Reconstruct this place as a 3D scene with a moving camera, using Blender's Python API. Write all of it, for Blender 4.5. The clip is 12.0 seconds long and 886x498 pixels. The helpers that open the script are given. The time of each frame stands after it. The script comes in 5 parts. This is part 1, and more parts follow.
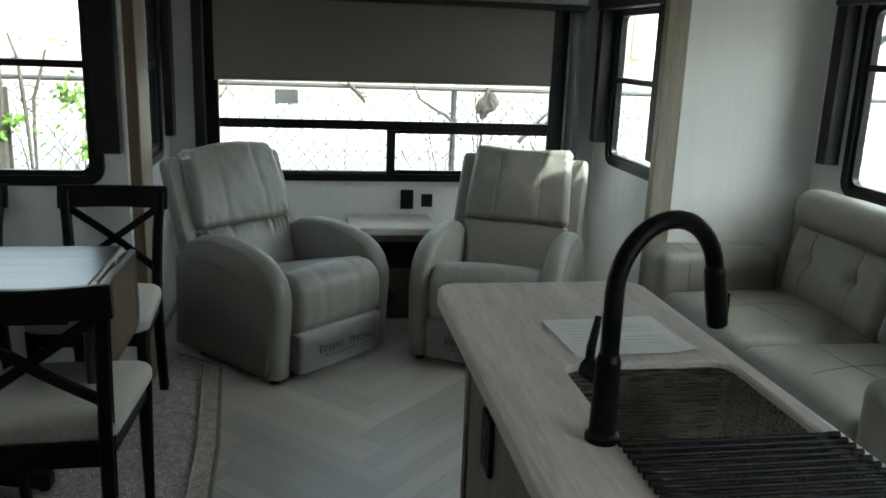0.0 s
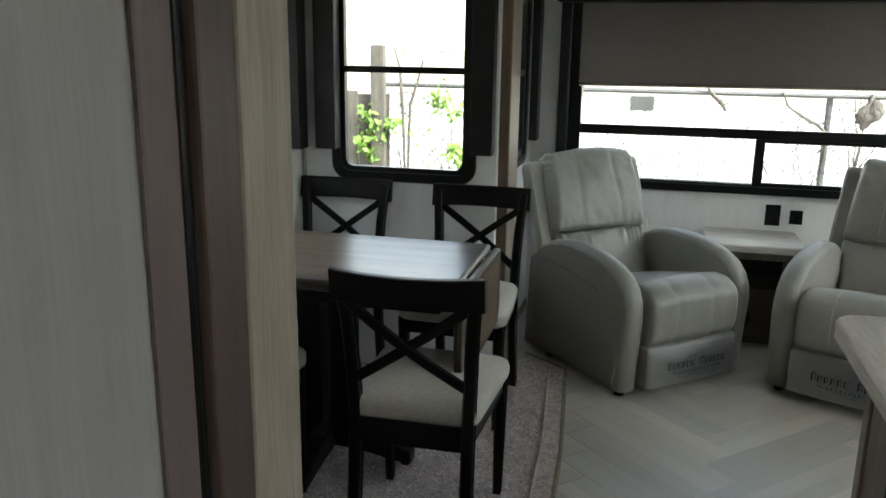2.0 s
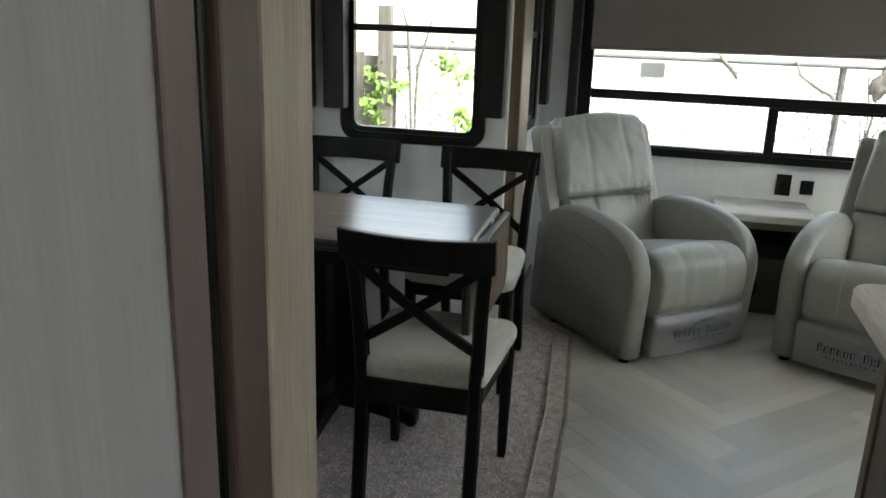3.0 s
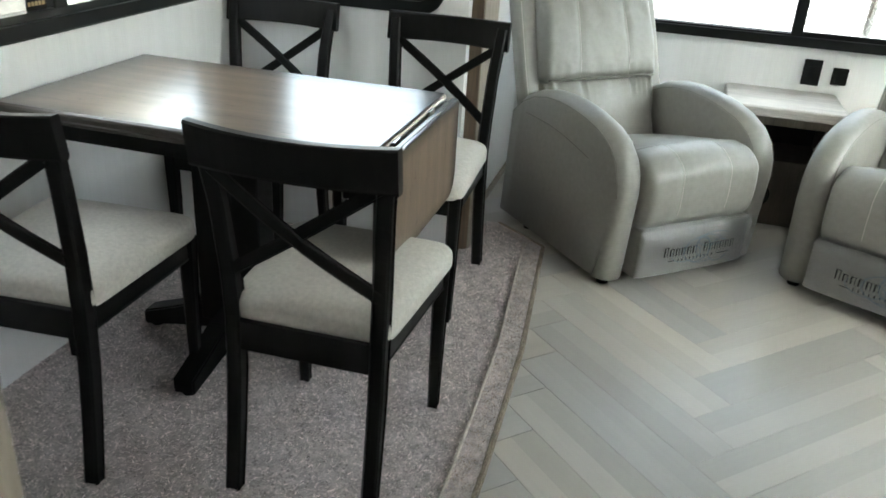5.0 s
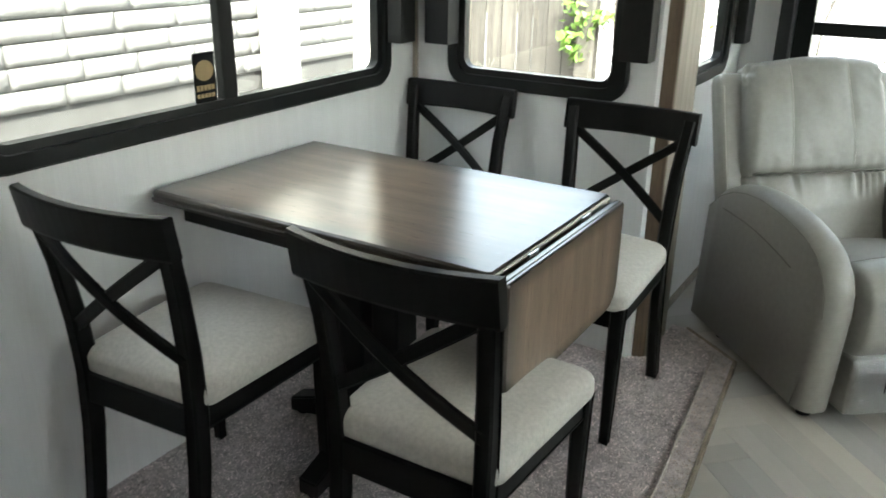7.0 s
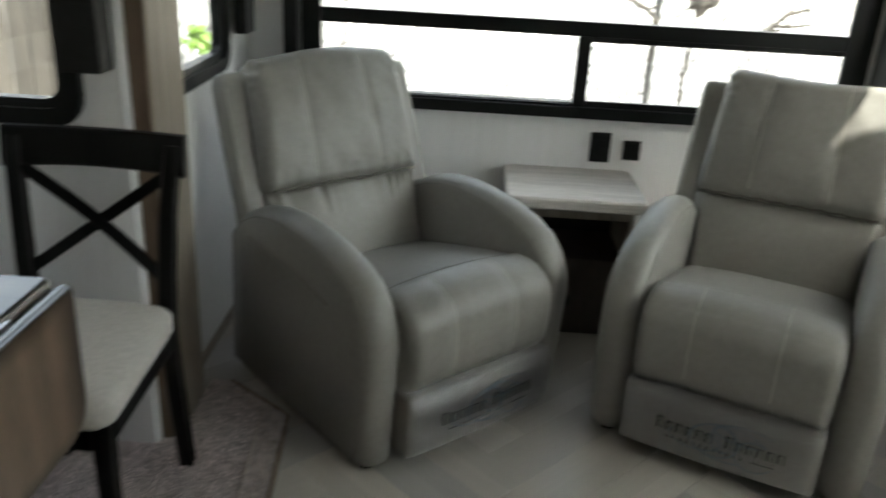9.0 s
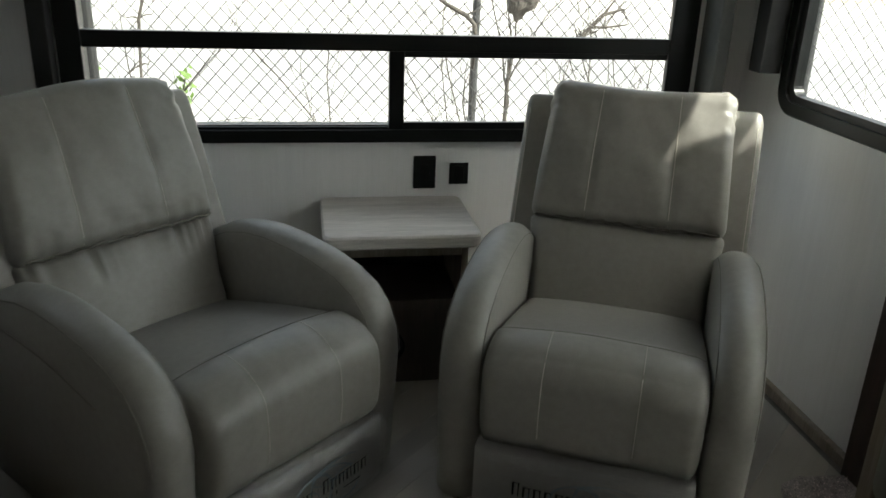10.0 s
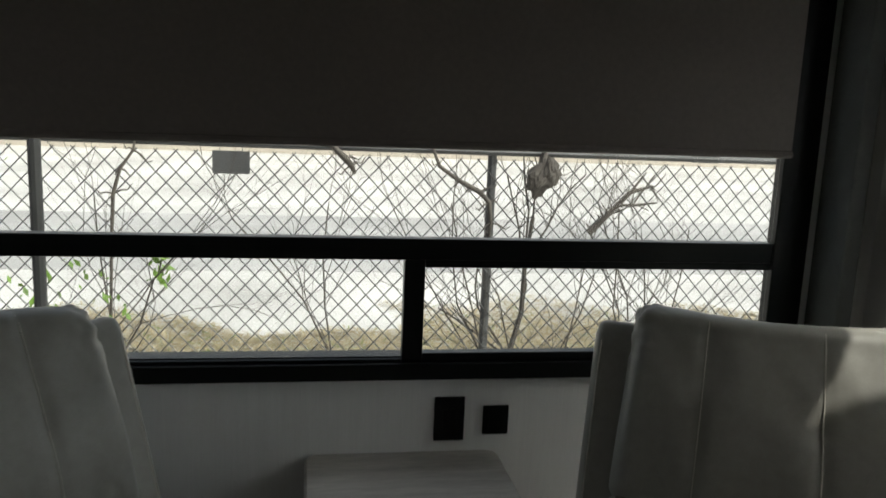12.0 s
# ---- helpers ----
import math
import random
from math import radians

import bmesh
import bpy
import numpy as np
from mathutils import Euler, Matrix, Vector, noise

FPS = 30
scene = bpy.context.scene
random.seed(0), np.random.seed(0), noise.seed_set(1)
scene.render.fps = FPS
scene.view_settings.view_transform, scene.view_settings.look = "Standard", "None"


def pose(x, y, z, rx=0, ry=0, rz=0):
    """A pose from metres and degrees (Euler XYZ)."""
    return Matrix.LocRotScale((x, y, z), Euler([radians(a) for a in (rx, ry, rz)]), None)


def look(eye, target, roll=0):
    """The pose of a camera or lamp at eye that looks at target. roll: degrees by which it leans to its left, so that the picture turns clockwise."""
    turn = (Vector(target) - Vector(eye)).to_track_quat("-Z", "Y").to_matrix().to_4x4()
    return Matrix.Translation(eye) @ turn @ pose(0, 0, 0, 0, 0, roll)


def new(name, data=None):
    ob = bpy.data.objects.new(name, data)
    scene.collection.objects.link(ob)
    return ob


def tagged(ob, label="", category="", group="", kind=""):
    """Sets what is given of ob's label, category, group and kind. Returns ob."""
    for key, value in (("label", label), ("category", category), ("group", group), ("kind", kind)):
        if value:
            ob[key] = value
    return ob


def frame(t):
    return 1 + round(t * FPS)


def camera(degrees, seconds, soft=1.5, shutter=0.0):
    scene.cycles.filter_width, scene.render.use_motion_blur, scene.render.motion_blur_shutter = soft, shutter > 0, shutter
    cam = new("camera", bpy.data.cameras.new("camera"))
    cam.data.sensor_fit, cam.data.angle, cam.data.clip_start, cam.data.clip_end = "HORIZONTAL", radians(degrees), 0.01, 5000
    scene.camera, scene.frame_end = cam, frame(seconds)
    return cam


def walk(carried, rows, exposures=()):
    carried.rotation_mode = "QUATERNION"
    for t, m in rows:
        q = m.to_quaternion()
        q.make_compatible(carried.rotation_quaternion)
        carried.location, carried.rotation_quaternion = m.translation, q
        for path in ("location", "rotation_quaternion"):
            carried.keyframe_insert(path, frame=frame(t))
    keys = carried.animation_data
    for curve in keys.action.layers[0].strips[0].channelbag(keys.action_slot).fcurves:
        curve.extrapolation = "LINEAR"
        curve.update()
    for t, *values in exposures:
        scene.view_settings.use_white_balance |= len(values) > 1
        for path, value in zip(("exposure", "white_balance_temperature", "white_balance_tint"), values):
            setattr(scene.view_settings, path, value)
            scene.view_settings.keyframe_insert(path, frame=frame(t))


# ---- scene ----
cam = camera(57.1, 12.0, 1.6, 0.4)
PATH = [
    (0, (0.541, 0.174, 1.444), (0.863, 2.087, 0.959), 2.1),
    (0.5, (0.478, 0.146, 1.463), (0.713, 2.079, 1.006), 2.75),
    (1, (0.465, 0.248, 1.438), (0.226, 2.179, 0.975), 1.2),
    (1.5, (0.437, 0.232, 1.433), (0.033, 2.133, 0.961), 1.3),
    (2, (0.443, 0.231, 1.429), (-0.033, 2.112, 0.942), 0.8),
    (2.5, (0.435, 0.242, 1.423), (-0.043, 2.111, 0.894), 1.6),
    (3, (0.418, 0.247, 1.409), (-0.056, 2.106, 0.842), 1.9),
    (3.5, (0.388, 0.294, 1.387), (-0.066, 2.123, 0.715), 1.9),
    (3.7, (0.384, 0.342, 1.371), (-0.049, 2.142, 0.613), 1.8),
    (5.3, (0.521, 0.964, 1.306), (0.028, 2.694, 0.431), 4.9),
    (5.5, (0.544, 1.01, 1.309), (-0.075, 2.69, 0.417), 4.2),
    (6, (0.591, 1.089, 1.335), (-0.341, 2.605, 0.422), 1.9),
    (6.5, (0.605, 1.123, 1.346), (-0.401, 2.65, 0.535), 1.6),
    (6.7, (0.587, 1.128, 1.345), (-0.429, 2.677, 0.591), 1.3),
    (8.3, (0.564, 1.474, 1.34), (0.011, 3.24, 0.583), 0.6),
    (8.5, (0.563, 1.561, 1.356), (0.126, 3.354, 0.585), 1.0),
    (9, (0.597, 1.763, 1.337), (0.556, 3.615, 0.583), 3.2),
    (9.5, (0.6, 1.944, 1.333), (0.892, 3.788, 0.614), 3.4),
    (10, (0.693, 2.109, 1.326), (1.023, 3.944, 0.603), 2.2),
    (10.5, (0.73, 2.277, 1.319), (1.042, 4.113, 0.59), 1.5),
    (11, (0.695, 2.465, 1.347), (1.02, 4.331, 0.706), 2.2),
    (11.5, (0.672, 2.647, 1.385), (1.023, 4.557, 0.906), 2.3),
    (12, (0.724, 2.838, 1.337), (1.069, 4.776, 0.984), 2.5),
]
walk(cam, [(t, look(eye, target, roll)) for t, eye, target, roll in PATH],
     exposures=[(0, 2.6, 5950, -5), (1.0, 2.6, 6200, 0), (1.6, 2.9, 6220, 1), (3.0, 3.28, 6250, 2), (5.4, 4.35, 6250, 0), (6.7, 4.1, 6300, 0), (8.4, 3.45, 6350, 2), (9.5, 2.55, 6450, 3), (10.5, 1.9, 6450, 2), (11.3, 1.35, 6450, 2), (12, 1.12, 6400, 4)])

# ---- daylight ----
SUN_EL, SUN_AZ = 54.0, 125.0          # azimuth clockwise from +y
world = bpy.data.worlds.new("sky")
scene.world = world
world.use_nodes = True
wn = world.node_tree
sky = wn.nodes.new("ShaderNodeTexSky")
sky.sky_type, sky.sun_disc = "NISHITA", False
sky.sun_elevation, sky.sun_rotation = radians(SUN_EL), radians(SUN_AZ)
sky.air_density, sky.dust_density, sky.ozone_density = 0.85, 5.5, 1.0
haze = wn.nodes.new("ShaderNodeHueSaturation")      # thin high haze: a paler sky
haze.inputs["Saturation"].default_value = 0.4
wn.links.new(sky.outputs[0], haze.inputs["Color"])
wn.links.new(haze.outputs[0], wn.nodes["Background"].inputs["Color"])
wn.nodes["Background"].inputs["Strength"].default_value = 0.15
sun = new("sun", bpy.data.lights.new("sun", "SUN"))
sun.data.energy, sun.data.angle, sun.data.color = 1.9, radians(1.0), (1.0, 0.95, 0.86)
to_sun = Vector((math.sin(radians(SUN_AZ)) * math.cos(radians(SUN_EL)), math.cos(radians(SUN_AZ)) * math.cos(radians(SUN_EL)), math.sin(radians(SUN_EL))))
sun.matrix_world = look(to_sun * 20, (0, 0, 0))

# ---- materials ----


def mat(name, color, rough=0.5, metal=0.0, scale=30.0, stretch=(1, 1, 1), vary=0.12, bump=0.15, fine=None, coat=0.0, coords="Object", per_object=0.0, dark=None, distance=0.003, sheen=0.0, spec=0.5, uneven=0.08):
    """Principled surface with a large and a fine variation and a little relief."""
    m = bpy.data.materials.new(name)
    m.use_nodes = True
    nt = m.node_tree
    n, l = nt.nodes, nt.links
    p = n["Principled BSDF"]
    tc = n.new("ShaderNodeTexCoord")
    mp = n.new("ShaderNodeMapping")
    mp.inputs["Scale"].default_value = stretch
    l.new(tc.outputs[coords], mp.inputs[0])
    vec = mp.outputs[0]
    info = n.new("ShaderNodeObjectInfo")
    if per_object:
        mul = n.new("ShaderNodeMath")
        mul.operation = "MULTIPLY"
        mul.inputs[1].default_value = 37.0
        l.new(info.outputs["Random"], mul.inputs[0])
        add = n.new("ShaderNodeVectorMath")
        add.operation = "ADD"
        l.new(vec, add.inputs[0])
        l.new(mul.outputs[0], add.inputs[1])
        vec = add.outputs[0]
    a = n.new("ShaderNodeTexNoise")
    a.inputs["Scale"].default_value, a.inputs["Detail"].default_value = scale * 0.12, 4
    b = n.new("ShaderNodeTexNoise")
    b.inputs["Scale"].default_value, b.inputs["Detail"].default_value = scale if fine is None else fine, 6
    b.inputs["Roughness"].default_value = 0.65
    l.new(vec, a.inputs["Vector"])
    l.new(vec, b.inputs["Vector"])
    mix = n.new("ShaderNodeMath")
    mix.operation = "MULTIPLY_ADD"
    mix.inputs[1].default_value = 0.55
    l.new(b.outputs["Fac"], mix.inputs[0])
    half = n.new("ShaderNodeMath")
    half.operation = "MULTIPLY"
    half.inputs[1].default_value = 0.45
    l.new(a.outputs["Fac"], half.inputs[0])
    l.new(half.outputs[0], mix.inputs[2])
    ramp = n.new("ShaderNodeValToRGB")
    lo = dark if dark else [c * (1 - 2.2 * vary) for c in color]
    hi = [min(1, c * (1 + 1.6 * vary)) for c in color]
    ramp.color_ramp.elements[0].position, ramp.color_ramp.elements[0].color = 0.32, (*lo, 1)
    ramp.color_ramp.elements[1].position, ramp.color_ramp.elements[1].color = 0.68, (*hi, 1)
    l.new(mix.outputs[0], ramp.inputs[0])
    out = ramp.outputs[0]
    if per_object:
        hsv = n.new("ShaderNodeHueSaturation")
        rng = n.new("ShaderNodeMapRange")
        rng.inputs["To Min"].default_value, rng.inputs["To Max"].default_value = 1 - per_object, 1 + per_object
        l.new(info.outputs["Random"], rng.inputs["Value"])
        l.new(rng.outputs[0], hsv.inputs["Value"])
        l.new(out, hsv.inputs["Color"])
        out = hsv.outputs[0]
    l.new(out, p.inputs["Base Color"])
    rr = n.new("ShaderNodeMapRange")
    rr.inputs["To Min"].default_value, rr.inputs["To Max"].default_value = max(0.02, rough - uneven), min(1, rough + uneven)
    l.new(b.outputs["Fac"], rr.inputs["Value"])
    l.new(rr.outputs[0], p.inputs["Roughness"])
    p.inputs["Metallic"].default_value = metal
    p.inputs["Coat Weight"].default_value = coat
    p.inputs["Coat Roughness"].default_value = 0.12
    p.inputs["Sheen Weight"].default_value = sheen
    p.inputs["Specular IOR Level"].default_value = spec
    if bump:
        bp = n.new("ShaderNodeBump")
        bp.inputs["Strength"].default_value, bp.inputs["Distance"].default_value = bump, distance
        l.new(b.outputs["Fac"], bp.inputs["Height"])
        l.new(bp.outputs[0], p.inputs["Normal"])
    return m


M_WALL = mat("wallpaper", (0.81, 0.81, 0.805), 0.55, scale=260, stretch=(1, 1, 0.03), vary=0.025, bump=0.1)
# darker copy of the wallpaper, shade put into its colour
M_WALL_DARK = mat("wallpaper_darkened", (0.27, 0.263, 0.265), 0.5, scale=260, stretch=(1, 1, 0.03), vary=0.07, bump=0.1)
M_CEIL = mat("ceiling_white", (0.87, 0.87, 0.865), 0.6, scale=80, vary=0.03, bump=0.05)
M_PLANK = mat("floor_plank", (0.43, 0.405, 0.36), 0.31, scale=8, stretch=(0.2, 3.0, 3.0), fine=26, vary=0.024, uneven=0.02, bump=0, per_object=0.10)


def two_strips(m, width, spread):
    """Each plank is printed as two narrow strips, of slightly different tone and hue."""
    n, l = m.node_tree.nodes, m.node_tree.links
    p = n["Principled BSDF"]
    src = p.inputs["Base Color"].links[0].from_socket
    tc, sep, info = n.new("ShaderNodeTexCoord"), n.new("ShaderNodeSeparateXYZ"), n.new("ShaderNodeObjectInfo")
    snap, add, wn_ = n.new("ShaderNodeMath"), n.new("ShaderNodeMath"), n.new("ShaderNodeTexWhiteNoise")
    snap.operation, snap.inputs[1].default_value = "SNAP", width
    add.operation, wn_.noise_dimensions = "MULTIPLY_ADD", "1D"
    add.inputs[1].default_value = 91.0
    l.new(tc.outputs["Object"], sep.inputs[0])
    l.new(sep.outputs["Y"], snap.inputs[0])
    l.new(info.outputs["Random"], add.inputs[0])
    l.new(snap.outputs[0], add.inputs[2])
    l.new(add.outputs[0], wn_.inputs["W"])
    rng, tone, hue = n.new("ShaderNodeMapRange"), n.new("ShaderNodeHueSaturation"), n.new("ShaderNodeMapRange")
    rng.inputs["To Min"].default_value, rng.inputs["To Max"].default_value = 1 - spread, 1 + spread
    hue.inputs["To Min"].default_value, hue.inputs["To Max"].default_value = 0.45, 1.15
    l.new(wn_.outputs["Value"], rng.inputs["Value"])
    l.new(rng.outputs[0], tone.inputs["Value"])
    l.new(info.outputs["Random"], hue.inputs["Value"])
    l.new(hue.outputs[0], tone.inputs["Saturation"])
    l.new(src, tone.inputs["Color"])
    l.new(tone.outputs[0], p.inputs["Base Color"])


two_strips(M_PLANK, 0.0713, 0.12)
M_SUB = mat("floor_joint", (0.24, 0.23, 0.21), 0.7)
M_LEATHER = mat("leather", (0.262, 0.253, 0.226), 0.43, spec=0.65, scale=420, vary=0.06, bump=0.22, distance=0.0012)
M_SEAM = mat("thread", (0.16, 0.15, 0.13), 0.7, scale=300, vary=0.05)
M_THREAD = mat("pale_thread", (0.50, 0.47, 0.41), 0.7, scale=300, vary=0.05)
M_BLACKW = mat("black_wood", (0.007, 0.0065, 0.006), 0.40, scale=60, stretch=(1, 1, 0.2), vary=0.25, bump=0.05, dark=(0.003, 0.003, 0.003), spec=0.2)
M_FABRIC = mat("seat_fabric", (0.54, 0.51, 0.46), 0.9, scale=900, vary=0.10, bump=0.35, distance=0.001, sheen=0.15)
M_CARPET = mat("carpet", (0.52, 0.46, 0.45), 0.95, scale=260, vary=0.30, bump=0.8, distance=0.006, sheen=0.2)
M_CARPETB = mat("carpet_border", (0.24, 0.19, 0.14), 0.95, scale=260, vary=0.30, bump=0.8, distance=0.006, sheen=0.2)
M_COUNTER = mat("pale_laminate", (0.70, 0.645, 0.62), 0.5, spec=0.25, scale=30, stretch=(5, 0.5, 5), vary=0.13, bump=0.02)
M_SIDETOP = mat("pale_laminate_cross", (0.55, 0.52, 0.48), 0.42, scale=34, stretch=(0.5, 6, 6), vary=0.16, bump=0.03)
M_CAB = mat("cabinet_wood", (0.21, 0.17, 0.14), 0.5, scale=30, stretch=(6, 6, 0.5), vary=0.2, bump=0.05)
M_TRIM = mat("trim_wood", (0.29, 0.25, 0.20), 0.5, scale=34, stretch=(7, 7, 0.35), vary=0.2, bump=0.05)
M_TRIMB = mat("brown_trim_wood", (0.058, 0.037, 0.030), 0.5, scale=34, stretch=(7, 7, 0.35), vary=0.25, bump=0.05)
M_FRAME = mat("black_frame", (0.005, 0.006, 0.006), 0.36, spec=0.25, scale=90, vary=0.15, bump=0.03)
M_VALANCE = mat("black_board", (0.013, 0.013, 0.0125), 0.55, spec=0.3, scale=90, vary=0.2, bump=0.05)
# paler copy of the black board, daylight put into its colour
M_BOARD_LIT = mat("lit_board", (0.085, 0.089, 0.083), 0.6, scale=200, vary=0.1, bump=0.1)
M_SHADE = mat("shade_fabric", (0.185, 0.165, 0.15), 0.85, scale=700, vary=0.06, bump=0.15, distance=0.001)
M_WEAVE = mat("woven_valance", (0.25, 0.255, 0.25), 0.9, scale=260, stretch=(0.12, 1, 1), vary=0.3, bump=0.4)
M_STEEL = mat("brushed_steel", (0.52, 0.49, 0.45), 0.27, metal=1.0, scale=60, stretch=(0.3, 6, 6), vary=0.05, bump=0.02)
M_HINGE = mat("hinge_steel", (0.62, 0.62, 0.62), 0.3, metal=1.0, scale=90, vary=0.05)
M_MATTE = mat("matte_black", (0.005, 0.005, 0.005), 0.42, spec=0.18, scale=120, vary=0.15, bump=0.02)
M_PLASTIC = mat("black_plastic", (0.007, 0.007, 0.007), 0.5, spec=0.2, scale=200, vary=0.15, bump=0.02)
M_DARK = mat("near_black", (0.02, 0.02, 0.02), 0.7, scale=80, vary=0.2)
M_PAPER = mat("paper", (0.93, 0.94, 0.95), 0.8, scale=90, vary=0.01, bump=0)
M_INK = mat("ink", (0.008, 0.009, 0.010), 0.8, spec=0.1, scale=200, vary=0.1)
M_INKBLUE = mat("pale_blue_ink", (0.17, 0.21, 0.235), 0.6, scale=200, vary=0.1)
M_INKGREY = mat("grey_ink", (0.72, 0.75, 0.78), 0.7, scale=200, vary=0.05)
M_GOLD = mat("sticker_gold", (0.42, 0.32, 0.16), 0.5, scale=200, vary=0.1)
M_GALV = mat("galvanised_steel", (0.065, 0.065, 0.065), 0.55, metal=0.2, scale=60, vary=0.15, bump=0.05)
M_BARK = mat("bark", (0.075, 0.065, 0.055), 0.9, scale=60, vary=0.3, bump=0.5)
M_LEAF = mat("leaf", (0.10, 0.18, 0.02), 0.6, scale=60, vary=0.25)
M_BRICK = mat("whitewashed_brick", (0.13, 0.126, 0.12), 0.85, scale=60, vary=0.16, bump=0.8, distance=0.008, per_object=0.16)
M_MORTAR = mat("mortar", (0.05, 0.048, 0.045), 0.95, scale=80, vary=0.15, bump=0.5)
M_PLANKW = mat("weathered_board", (0.07, 0.061, 0.05), 0.85, scale=34, stretch=(6, 6, 0.4), vary=0.3, bump=0.4, per_object=0.2)
M_SIDING = mat("pale_siding", (0.70, 0.66, 0.60), 0.6, scale=10, vary=0.05)
M_PINK = mat("pink_post", (0.66, 0.50, 0.44), 0.6, scale=20, vary=0.1)


def outdoor_ground():
    m = mat("yard_ground", (0.38, 0.372, 0.358), 0.9, scale=4, vary=0.20, bump=0.3, fine=40)
    return m


M_GROUND = outdoor_ground()


def clear_glass():
    m = bpy.data.materials.new("window_glass")
    m.use_nodes = True
    n, l = m.node_tree.nodes, m.node_tree.links
    n.remove(n["Principled BSDF"])
    tr, gl, mx, fr = n.new("ShaderNodeBsdfTransparent"), n.new("ShaderNodeBsdfGlossy"), n.new("ShaderNodeMixShader"), n.new("ShaderNodeLayerWeight")
    tr.inputs[0].default_value = (0.93, 0.94, 0.93, 1)
    gl.inputs["Roughness"].default_value = 0.01
    pw = n.new("ShaderNodeMath")
    pw.operation = "POWER"
    pw.inputs[1].default_value = 5.0
    ad = n.new("ShaderNodeMath")
    ad.operation = "MULTIPLY_ADD"
    ad.inputs[1].default_value, ad.inputs[2].default_value = 0.6, 0.02
    l.new(fr.outputs["Facing"], pw.inputs[0])
    l.new(pw.outputs[0], ad.inputs[0])
    l.new(ad.outputs[0], mx.inputs[0])
    l.new(tr.outputs[0], mx.inputs[1])
    l.new(gl.outputs[0], mx.inputs[2])
    l.new(mx.outputs[0], n["Material Output"].inputs[0])
    return m


M_GLASS = clear_glass()


def film_plastic():
    m = bpy.data.materials.new("clear_film")
    m.use_nodes = True
    n, l = m.node_tree.nodes, m.node_tree.links
    n.remove(n["Principled BSDF"])
    tr, gl, mx, fr = n.new("ShaderNodeBsdfTransparent"), n.new("ShaderNodeBsdfGlossy"), n.new("ShaderNodeMixShader"), n.new("ShaderNodeFresnel")
    nz, bp = n.new("ShaderNodeTexNoise"), n.new("ShaderNodeBump")
    nz.inputs["Scale"].default_value = 22
    bp.inputs["Strength"].default_value, bp.inputs["Distance"].default_value = 0.7, 0.01
    gl.inputs["Roughness"].default_value = 0.05
    fr.inputs["IOR"].default_value = 2.7
    l.new(nz.outputs["Fac"], bp.inputs["Height"])
    l.new(bp.outputs[0], gl.inputs["Normal"])
    milk, dm = n.new("ShaderNodeBsdfDiffuse"), n.new("ShaderNodeMixShader")
    milk.inputs["Color"].default_value = (0.8, 0.8, 0.8, 1)
    dm.inputs[0].default_value = 0.06
    l.new(tr.outputs[0], dm.inputs[1])
    l.new(milk.outputs[0], dm.inputs[2])
    l.new(fr.outputs[0], mx.inputs[0])
    l.new(dm.outputs[0], mx.inputs[1])
    l.new(gl.outputs[0], mx.inputs[2])
    l.new(mx.outputs[0], n["Material Output"].inputs[0])
    return m


M_FILM = film_plastic()

# ---- building helpers ----


def part(name, bm, material, parent=None, label="", smooth=False):
    me = bpy.data.meshes.new(name)
    bmesh.ops.recalc_face_normals(bm, faces=bm.faces)
    bm.to_mesh(me)
    bm.free()
    me.materials.append(material)
    if smooth:
        for p in me.polygons:
            p.use_smooth = True
    ob = new(name, me)
    if parent is not None:
        ob.parent = parent
    if label:
        ob["label"] = label
    return ob


def thing(name, label, category, group="", at=None, kind=""):
    ob = new(name)
    ob.empty_display_size = 0.05
    if at is not None:
        ob.matrix_basis = at
    return tagged(ob, label, category, group, kind)


def add_box(bm, lo, hi, bevel=0.0, seg=2):
    vs = [bm.verts.new((x, y, z)) for x in (lo[0], hi[0]) for y in (lo[1], hi[1]) for z in (lo[2], hi[2])]
    idx = ((0, 1, 3, 2), (4, 6, 7, 5), (0, 4, 5, 1), (2, 3, 7, 6), (0, 2, 6, 4), (1, 5, 7, 3))
    fs = [bm.faces.new([vs[i] for i in f]) for f in idx]
    if bevel:
        es = list({e for f in fs for e in f.edges})
        bmesh.ops.bevel(bm, geom=es, offset=bevel, segments=seg, profile=0.6, affect="EDGES")
    return bm


def box(lo, hi, bevel=0.0, seg=2):
    return add_box(bmesh.new(), lo, hi, bevel, seg)


def add_tube(bm, pts, radius, sides=8, flat=1.0, caps=True):
    """A tube along points; radius may be a list; flat squeezes it sideways."""
    pts = [Vector(p) for p in pts]
    rad = radius if isinstance(radius, (list, tuple)) else [radius] * len(pts)
    rings, up = [], None
    for i, p in enumerate(pts):
        d = (pts[min(i + 1, len(pts) - 1)] - pts[max(i - 1, 0)]).normalized()
        if up is None:
            up = Vector((0, 0, 1)) if abs(d.z) < 0.9 else Vector((0, 1, 0))
        side = d.cross(up).normalized()
        up = side.cross(d).normalized()
        rings.append([bm.verts.new(p + rad[i] * (math.cos(2 * math.pi * k / sides) * side * flat + math.sin(2 * math.pi * k / sides) * up)) for k in range(sides)])
    for a, b in zip(rings, rings[1:]):
        for k in range(sides):
            bm.faces.new((a[k], a[(k + 1) % sides], b[(k + 1) % sides], b[k]))
    if caps:
        bm.faces.new(rings[0])
        bm.faces.new(rings[-1])
    return bm


def tube(pts, radius, sides=8, flat=1.0):
    return add_tube(bmesh.new(), pts, radius, sides, flat)


